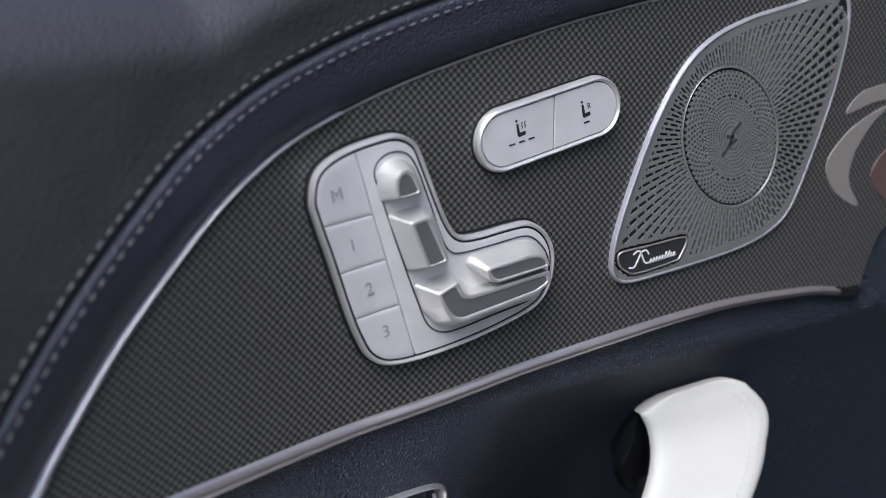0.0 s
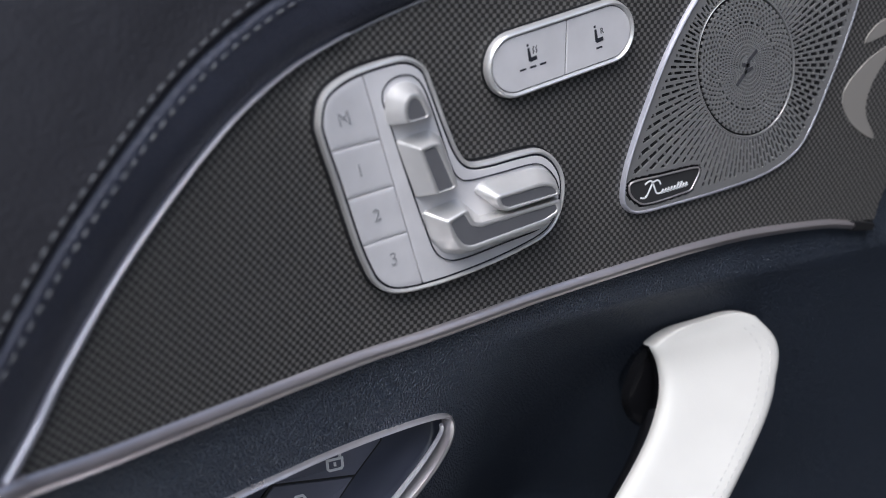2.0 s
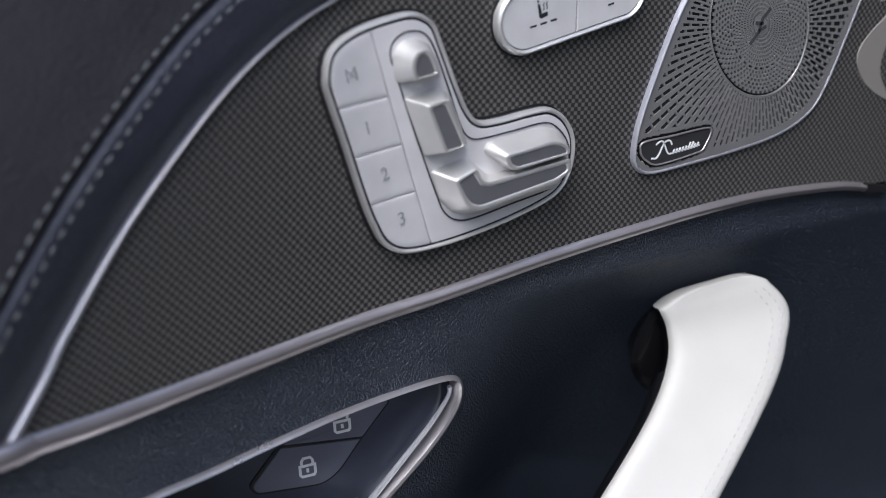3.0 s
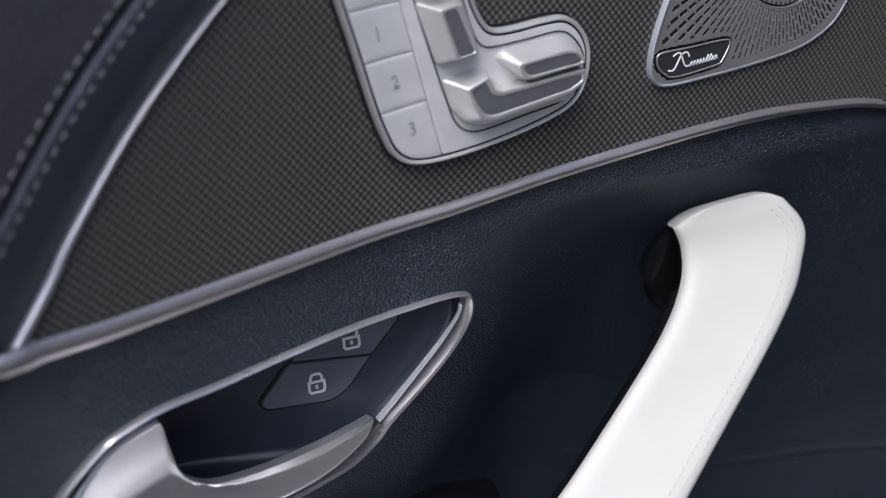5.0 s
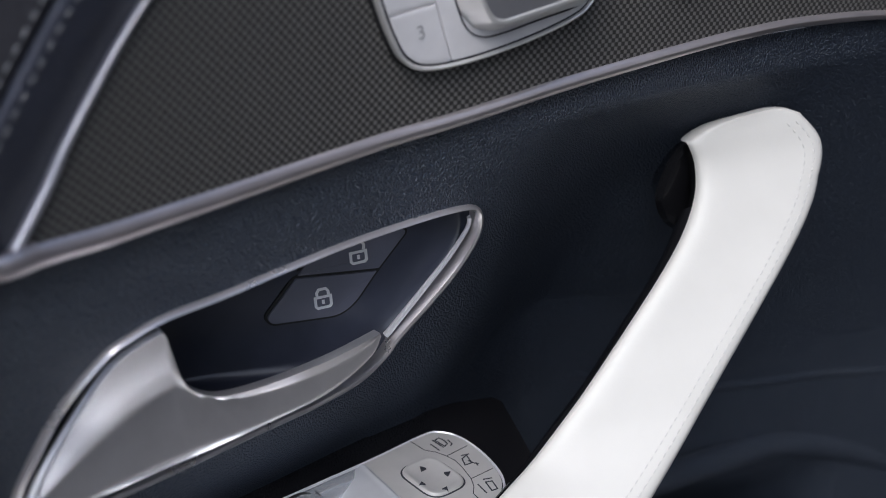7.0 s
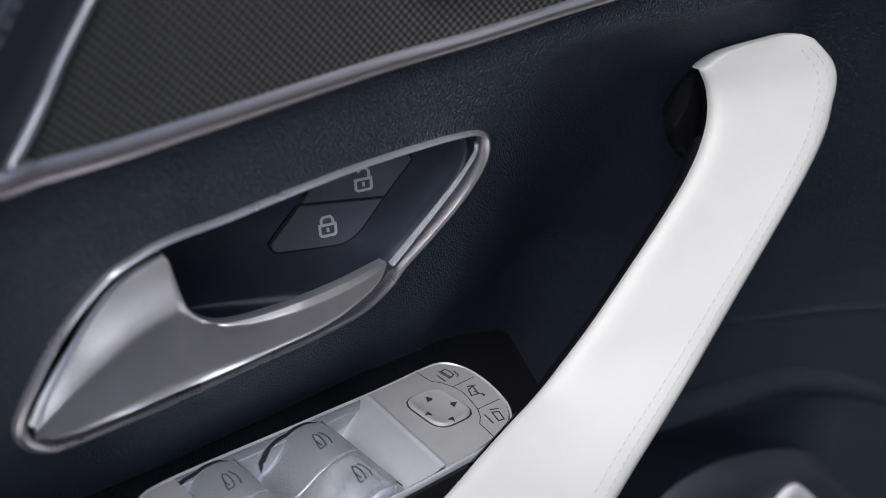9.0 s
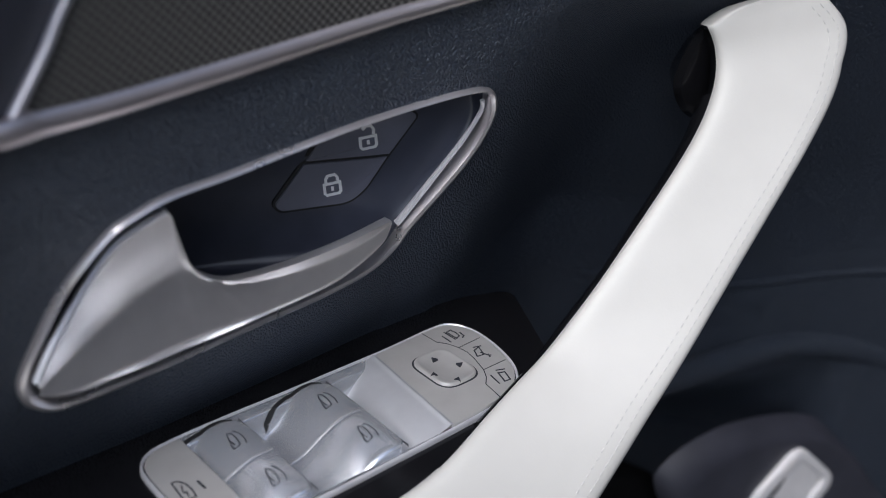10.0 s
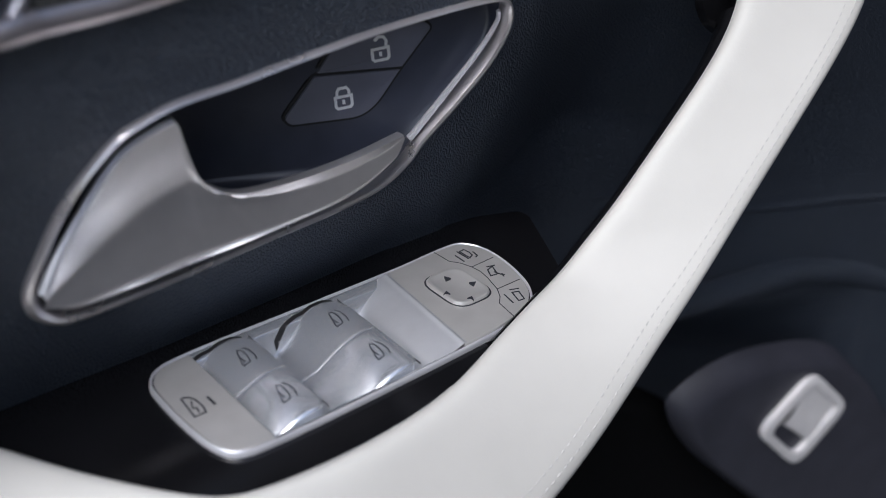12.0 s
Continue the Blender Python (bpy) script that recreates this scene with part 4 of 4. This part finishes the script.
def grip_shell(back):
    """The white cover, open behind along its free length, or the black shell that closes it there."""
    bm = loft(caps + sections, cap_first=True, cap_last=True)
    bm.faces.ensure_lookup_table()
    n, drop = len(sections[0]), []
    for k, f in enumerate(bm.faces):
        r, i = divmod(k, n)
        behind = 6 <= r < 74 and 21 <= i < n
        if behind != back:
            drop.append(f)
    bmesh.ops.delete(bm, geom=drop, context="FACES")
    return bm


part("cover", grip_shell(False), WHITE, grip).data.set_sharp_from_angle(angle=radians(170))
part("back_shell", grip_shell(True), PIANO, grip, "black back of the handle")
core = [grip_section(i, 0.93, (-4.2, -6.5)) for i in range(12, 62)]
part("core", loft(core, cap_first=True, cap_last=True), PIANO, grip, "black inner side of the handle")
POST = [(124, 214), (108, 210.5), (97, 203.5), (91, 193), (88.6, 184), (91.5, 175), (98, 167), (108, 163), (125, 175), (132, 195)]
post = smooth_loop(POST, 60)
part("post", loft([plain3(inset(post, a) + np.array([dx, dz]), y) for a, y, dx, dz in ((0, 100, 60, -12), (0, 60, 28, -6), (0, 24, 0, 0), (1.5, 20, 0, 0), (5, 18, 0, 0))]), PIANO, grip, "black foot behind the handle's top")

# ---------------------------------------------------------------- window switches
ws = thing("window_switch_panel", "silver window and mirror switch panel set in the armrest", "window switch")
WA = radians(11)
ws.matrix_world = Matrix.Translation((-0.103, -0.0165, arm_z(-103) * MM)) @ Matrix.Rotation(SLOPE, 4, "Y") @ Matrix.Rotation(WA, 4, "Z")


def local(pts):
    """Plan points (x, y) of the armrest in the panel's own axes."""
    c, s_ = math.cos(WA), math.sin(WA)
    return [((x + 103) * c + (y + 16.5) * s_, -(x + 103) * s_ + (y + 16.5) * c) for x, y in pts]


WS = local(WS_PLAN)
ws_loop = smooth_loop(WS, 150)
part("base", slab(inset(ws_loop, 0.5), -13.5, -11.6, 0.4, flat3), DARK, ws, "black base")
part("frame", rim(ws_loop, 1.5, -2.0, 1.6, flat3), BRIGHT, ws, "bright metal frame")
wi = inset(ws_loop, 1.9)
part("gap_wall", loft([flat3(inset(ws_loop, 1.2), -7), flat3(inset(ws_loop, 1.3), 0.4), flat3(inset(ws_loop, 2.4), 0.3), flat3(inset(ws_loop, 2.5), -7)], cap_last=False), INK, ws, "dark gap inside the frame")


def cut(u0, u1, n=160):
    return cut_loop(wi, u0, u1, n=n)


u_child = -58.8
CREST = (-35.0, 7.9)
RIDGE_A, RIDGE_B = (33.1 + 0.097 * -40, -40), (33.1 + 0.097 * 40, 40)
child = part("child_lock_key", slab(cut(-99, u_child), -6, 1.4, 0.4, flat3), PLATE, ws, "flat silver child lock key")
mirror_plate = part("mirror_plate", slab(half_plane(wi, RIDGE_A, RIDGE_B), -6, 1.7, 0.25, flat3), PLATE, ws, "flat silver mirror control plate")
ramp_rows = []
for d in np.r_[np.linspace(-1.2, 3, 15), np.linspace(4, 26, 18)]:
    row = []
    for v in np.linspace(-29.2, 28.6, 14):
        u = 33.1 + 0.097 * v - d
        e = max(d, 0)
        h = 1.72 - 0.11 * e - 0.0155 * e * e + 0.55 * math.exp(-((d - 0.2) / 1.1) ** 2)
        row.append((u * MM, v * MM, h * MM))
    ramp_rows.append(row)
part("ramp", loft(ramp_rows, cap_last=False, closed=False), RAMP_LIT, mirror_plate, "curved silver ramp with a bluish reflection put into its colour")
LEDGE = ((29.0, 0.9), (28.4, 0.95), (26.5, 0.6), (24.6, 0.15), (24.0, -0.15), (23.4, -0.9), (21.4, -4.2), (19.4, -9.0))


def ledge_height(v):
    return np.interp(v, [p[0] for p in LEDGE[::-1]], [p[1] for p in LEDGE[::-1]])


ledge_rows = []
for u in np.linspace(u_child - 0.5, 33.0, 30):
    ledge_rows.append([(u * MM, v * MM, h * MM) for v, h in LEDGE])
part("back_ledge", loft(ledge_rows, cap_last=False, closed=False), ROCKER, ws, "polished metal ledge behind the rockers")
front_rows = []
for u in np.linspace(u_child - 0.5, 31.0, 30):
    front_rows.append([(u * MM, v * MM, h * MM) for v, h in ((-30.4, 0.9), (-29.6, 0.8), (-29.0, 0.2), (-28.8, -2), (-28.6, -9))])
part("front_wall", loft(front_rows, cap_last=False, closed=False), ROCKER, ws, "narrow polished wall in front of the rockers")
part("well_floor", slab(cut(u_child - 0.5, 20.0), -12, -10.5, 0.1, flat3), ROCKER, ws, "polished metal floor between the rockers")


def rocker_height(s, v):
    """Height of the rocker's face at the distance s behind its crest, v across."""
    h = np.interp(s, [0, 2, 5, 8, 11, 14, 17, 20, 23, 26, 29, 33, 38, 43], [3.25, 3.55, 3.75, 3.6, 3.1, 2.2, 1.0, -0.6, -2.5, -4.6, -6.2, -7.4, -8.0, -8.2])
    return h - 0.45 * ((v + 1.0) / 27.0) ** 2


def soft_height(s, v):
    return sum(rocker_height(s + d, v) for d in (-2.4, -1.2, 0, 1.2, 2.4)) / 5


def rocker(crest, back):
    """One half of a window rocker: a polished hump that rises out of the well to its crest."""
    rows = []
    for s in np.r_[-0.3, -0.1, 0.25, 0.8, np.linspace(1.5, 41.5, 42)]:
        if back:
            lo, hi = -1.05, np.interp(s, [12, 20, 26, 33, 41.5], [26.6, 26.0, 24.0, 20.4, 19.6])
            k = max(9.0 - s, 0)
            hi -= 9.0 - math.sqrt(max(81 - k * k, 0)) if k < 9 else 9.0
        else:
            lo, hi = -28.4, -1.35
            k = max(4.5 - s, 0)
            lo += 4.5 - math.sqrt(max(20.25 - k * k, 0)) if k < 4.5 else 4.5
        row = []
        for w in np.r_[0, 0.012, 0.035, np.linspace(0.08, 0.92, 11), 0.965, 0.988, 1]:
            v = lo + (hi - lo) * w
            edge = (1 - w if back else w) * (hi - lo)
            inner = (w if back else 1 - w) * (hi - lo)
            h = soft_height(max(s, 0), v) - 0.7 * max(0, 1 - edge / 1.6) ** 2 - 0.16 * max(0, 1 - inner / 0.5) ** 2 - 0.6 * max(0, 1 - (s + 0.3) / 1.1) ** 2
            row.append(((crest - s) * MM, v * MM, h * MM))
        row = [(row[0][0], row[0][1], -0.0104)] + row + [(row[-1][0], row[-1][1], -0.0104)]
        rows.append(row)
    return loft(rows, cap_first=True, cap_last=True, closed=False)


def on_rocker(crest):
    return lambda P, h: [(u * MM, v * MM, (soft_height(crest - u, v) + h) * MM) for u, v in P]


WINDOW_ICON = [[(-1.9, 4.6), (-0.9, 6.6), (0.7, 5.0), (0.8, 1.0), (0.3, -2.2), (-0.7, -5.0), (-4.2, -5.4), (-4.2, -3.2), (-3.3, -0.6), (-1.9, 4.6)], [(2.3, 6.1), (3.8, 3.4), (3.9, -2.0), (2.6, -5.6)], [(-2.6, 1.0), (-2.4, -3.0)]]
for crest in CREST:
    rows = []
    for s in np.linspace(3, 33, 30):
        v0 = np.interp(s, [3, 6, 12, 20, 26, 33], [23.2, 25.6, 26.7, 26.1, 24.1, 20.5])
        rows.append([((crest - s) * MM, v * MM, (max(soft_height(s, 25.5) - 0.3, ledge_height(v)) + 0.06) * MM) for v in (v0 - 0.4, v0 + 0.3, v0 + 0.9, v0 + 1.4)])
    part("rocker_gap", loft(rows, cap_last=False, closed=False), DARK, ws, "black gap behind the rocker")
    part("crest_gap", loft([[((crest + a) * MM, v * MM, h * MM) for v in np.linspace(-28.2, 26.0, 12)] for a, h in ((0.05, 2.4), (0.7, 1.7), (0.8, 0.6))], cap_last=False, closed=False), INK, ws, "dark gap beside the rocker")
    for back in (True, False):
        r = part("window_rocker", rocker(crest, back), ROCKER, ws, "polished metal window rocker")
        o = np.array((crest - 8.6, 12.6 if back else -14.0))
        lines = [[o + 0.78 * np.array(p) for p in l] for l in WINDOW_ICON]
        part("window_symbol", strokes(lines, 0.42, on_rocker(crest), -0.5, 0.14), INK, r, "dark window symbol", False)
pu, pv = local([(-49.6, -3.2)])[0]
pad_loop = round_poly([(pu - 10.4, pv - 12.8), (pu + 10.0, pv - 12.8), (pu + 10.0, pv + 12.8), (pu - 10.4, pv + 12.8)], 7.5, 72)
part("pad_gap", slab(inset(pad_loop, -0.9), 0.5, 1.8, 0.2, flat3), INK, mirror_plate, "dark gap round the pad")
mp = part("mirror_pad", loft([flat3(pad_loop, 0.5), flat3(pad_loop, 2.2), flat3(inset(pad_loop, 0.5), 3.0), flat3(inset(pad_loop, 1.3), 3.2), flat3(inset(pad_loop, 2.2), 2.9), flat3(inset(pad_loop, 4), 2.3)]), PLATE, mirror_plate, "rounded mirror adjuster pad")
for (u, v), a in (((54.2, 9.4), 90), ((60.8, 0.0), 0), ((52.4, -8.2), -90), ((46.5, 0.7), 180)):
    a = radians(a)
    tri = [(u + 1.7 * math.cos(a + k), v + 1.7 * math.sin(a + k)) for k in (0, 2.2, -2.2)]
    part("arrow", slab(np.array(tri), 2.0, 3.3, 0.02, flat3), INK, mp, "dark arrow", False)
for line in ([(64.9, 30.0), (65.5, 20.7), (68.6, 16.7), (70.5, 11.4)], [(70.5, 11.4), (83.6, 11.9)], [(70.5, 11.4), (71.2, 6.5), (70.3, 1.0), (67.6, -8.0)], [(67.6, -8.0), (80.6, -8.0)],
             [(67.6, -8.0), (64.7, -12.8), (61.0, -16.4), (59.2, -27.6)]):
    part("key_line", strokes([line], 0.42, flat3, 1.2, 1.78), INK, mirror_plate, "dark parting line", False)
MIRROR_ICONS = ([[(70.8, 22.6), (70.8, 16.9)], [(74.5, 24.1), (77.2, 24.5), (77.8, 21.5), (77.3, 18.6), (74.9, 17.6), (74.5, 24.1)], [(73.6, 24.6), (73.9, 17.4)], [(79.4, 20.5), (79.0, 17.2), (77.6, 16.6)]],
                [[(74.6, 5.6), (78.1, 6.5), (75.9, 0.7), (72.4, 1.2), (74.6, 5.6)], [(76.0, 7.6), (79.4, 6.6)], [(75.8, 2.7), (76.8, -0.2), (77.9, -1.6)], [(77.6, -0.4), (76.8, -2.2)]],
                [[(67.1, -13.0), (65.9, -19.5)], [(70.9, -13.6), (73.8, -14.7), (71.8, -20.2), (68.9, -19.8), (70.9, -13.6)], [(71.6, -11.6), (75.2, -13.0)]])
for lines in MIRROR_ICONS:
    part("mirror_symbol", strokes(lines, 0.62, flat3, 1.2, 1.85), INK, mirror_plate, "dark mirror symbol", False)
part("window_symbol", strokes([smooth_loop([(-74.4, 6.6), (-72.6, 6.4), (-70.8, 3.6), (-70.4, -1.0), (-71.0, -4.6)], 12, False), [(-71.0, -4.8), (-75.6, -4.8), (-75.2, 0.0), (-74.6, 6.6)], [(-72.4, 3.2), (-73.8, -0.4), (-72.6, -0.8), (-73.0, -3.2)]],
                              0.6, flat3, 1.2, 1.62), INK, child, "dark child lock symbol", False)
part("indicator", strokes([[(-66.4, 1.9), (-66.2, -2.7)]], 0.9, flat3, 1.2, 1.62), INK, child, "dark indicator bar", False)

# ---------------------------------------------------------------- lower door: storage wall and tailgate switch
pocket = thing("door_pocket", "dark blue moulded storage pocket low on the door", "door pocket")
BOSS = [(141, -98), (147, -90.5), (160, -84), (178, -80), (205, -80), (251, -91), (287, -109), (321, -139), (350, -176), (400, -250), (390, -360), (300, -310), (246, -242), (205, -195), (170, -154), (148, -120)]
boss = smooth_loop([(x, z - 7) for x, z in BOSS], 120)
heart = np.array([262.0, -205.0])
part("boss", loft([wall3(heart + (boss - heart) * (1.0 - 0.16 * q), 47 + 15 * (1 - q) ** 2.2) for q in np.linspace(0, 1, 16)]), BOSSPL, pocket, "rounded dark grey pad")
# Added black sheet in place of the deep shade of the pocket opening.
shade_sheet = round_poly([(70, -118), (128, -104), (172, -140), (240, -230), (300, -330), (330, -420), (60, -420)], 18, 80)
part("shade_sheet", slab(shade_sheet, 95, 76, 8.0), POCKET_SHADE, pocket, "black sheet that stands in for shade in the pocket")
ridge = smooth_loop([(100, -20), (150, -24), (210, -29), (245, -35), (313, -65), (420, -130)], 60, False)
part("ridge", tube([(p[0] * MM, 0.056, p[1] * MM) for p in ridge], 0.010, 14, 0.8), NAVY, pocket, "soft raised fold")
crease = smooth_loop([(110, 33), (163, 27), (232, 18), (291, 6), (420, -30)], 60, False)
part("crease", tube([(p[0] * MM, (hollow(p[0], 20) + 13.5) * MM, p[1] * MM) for p in crease], 0.005, 12, 0.9), NAVY, pocket, "soft crease")
tail = thing("tailgate_switch", "silver tailgate rocker switch on the lower door", "switch")
tl = round_poly([(254, -113.5), (299.5, -163), (256.5, -203), (209.5, -149.5)], 15, 80)
th = round_poly([(256, -127), (286, -158), (253, -188), (222.5, -153.5)], 7, 80)
mixed = lambda q: tl * (1 - q) + th * q
part("frame", loft([wall3(p, y) for p, y in ((tl, 52), (tl, 45.4), (mixed(0.06), 43.6), (mixed(0.2), 42.8), (mixed(0.82), 42.6), (mixed(0.96), 43.2), (th, 45), (th, 58))], cap_last=False), SILVER, tail, "rounded silver frame")
part("backing", slab(inset(th, -0.5), 62, 57, 0.3), DARK, tail, "dark well behind the rocker")


def tail_rocker():
    """A saddle-shaped rocker across the opening: high in the middle, sinking to both ends."""
    o, a, b = np.array([254.0, -156.5]), np.array([16.0, 14.0]), np.array([14.0, -13.5])
    rows = []
    for q in np.linspace(-0.55, 1.1, 20):
        h = np.interp(q, [-0.55, -0.5, -0.3, 0.0, 0.25, 0.45, 0.7, 1.12], [50.0, 43.4, 42.4, 43.0, 44.2, 44.9, 45.0, 44.6])
        rows.append([((o[0] + a[0] * q + b[0] * w) * MM, h * MM, (o[1] + a[1] * q + b[1] * w) * MM) for w in np.linspace(-1.0, 1.0, 9)])
    return loft(rows, cap_last=False, closed=False)


part("rocker", tail_rocker(), SILVER, tail, "polished rocker")

# ---------------------------------------------------------------- stitches, last
long_stitch = stitch_mesh("stitch", 3.5 * MM, 0.52 * MM, THREAD)
L = np.r_[0, np.cumsum(np.linalg.norm(np.diff(PAD_EDGE, axis=0), axis=1))]
for lower in (True, False):
    ds = [SEAM_D - 4.5 if lower else SEAM_D + 3.4 for e in PAD_EDGE]
    row = np.array([pad_point(i, d) for i, d in enumerate(ds)])
    Ls = np.r_[0, np.cumsum(np.linalg.norm(np.diff(row, axis=0), axis=1))]
    for s_ in np.arange(0.10, min(Ls[-1], 0.62), 0.0052):
        p = [np.interp(s_, Ls, row[:, k]) for k in range(3)]
        p2 = [np.interp(s_ + 0.002, Ls, row[:, k]) for k in range(3)]
        t = (Vector(p2) - Vector(p)).normalized()
        n = Vector((0, -1, 0))
        n = (n - t * n.dot(t)).normalized()
        m = Matrix((t, n, t.cross(n))).transposed().to_4x4()
        m.translation = Vector(p)
        shared("stitch", long_stitch, upper, m)
fine_stitch = stitch_mesh("stitch", 2.9 * MM, 0.34 * MM, WTHREAD)
cover = [o for o in grip.children if o.name.startswith("cover")][0]
for c in (0.63, 0.79):
    row = np.array([grip_at(i, c, -0.1) for i in range(2, 84)]) * MM
    Ls = np.r_[0, np.cumsum(np.linalg.norm(np.diff(row, axis=0), axis=1))]
    for s_ in np.arange(0.0, Ls[-1] - 0.004, 0.0042):
        p = [np.interp(s_, Ls, row[:, k]) for k in range(3)]
        p2 = [np.interp(s_ + 0.002, Ls, row[:, k]) for k in range(3)]
        i = int(np.argmin(np.abs(Ls - s_))) + 2
        t = (Vector(p2) - Vector(p)).normalized()
        n = Vector(grip_frame(i)[2])
        n = (n - t * n.dot(t)).normalized()
        m = Matrix((t, n, t.cross(n))).transposed().to_4x4()
        m.translation = Vector(p)
        shared("stitch", fine_stitch, cover, m)
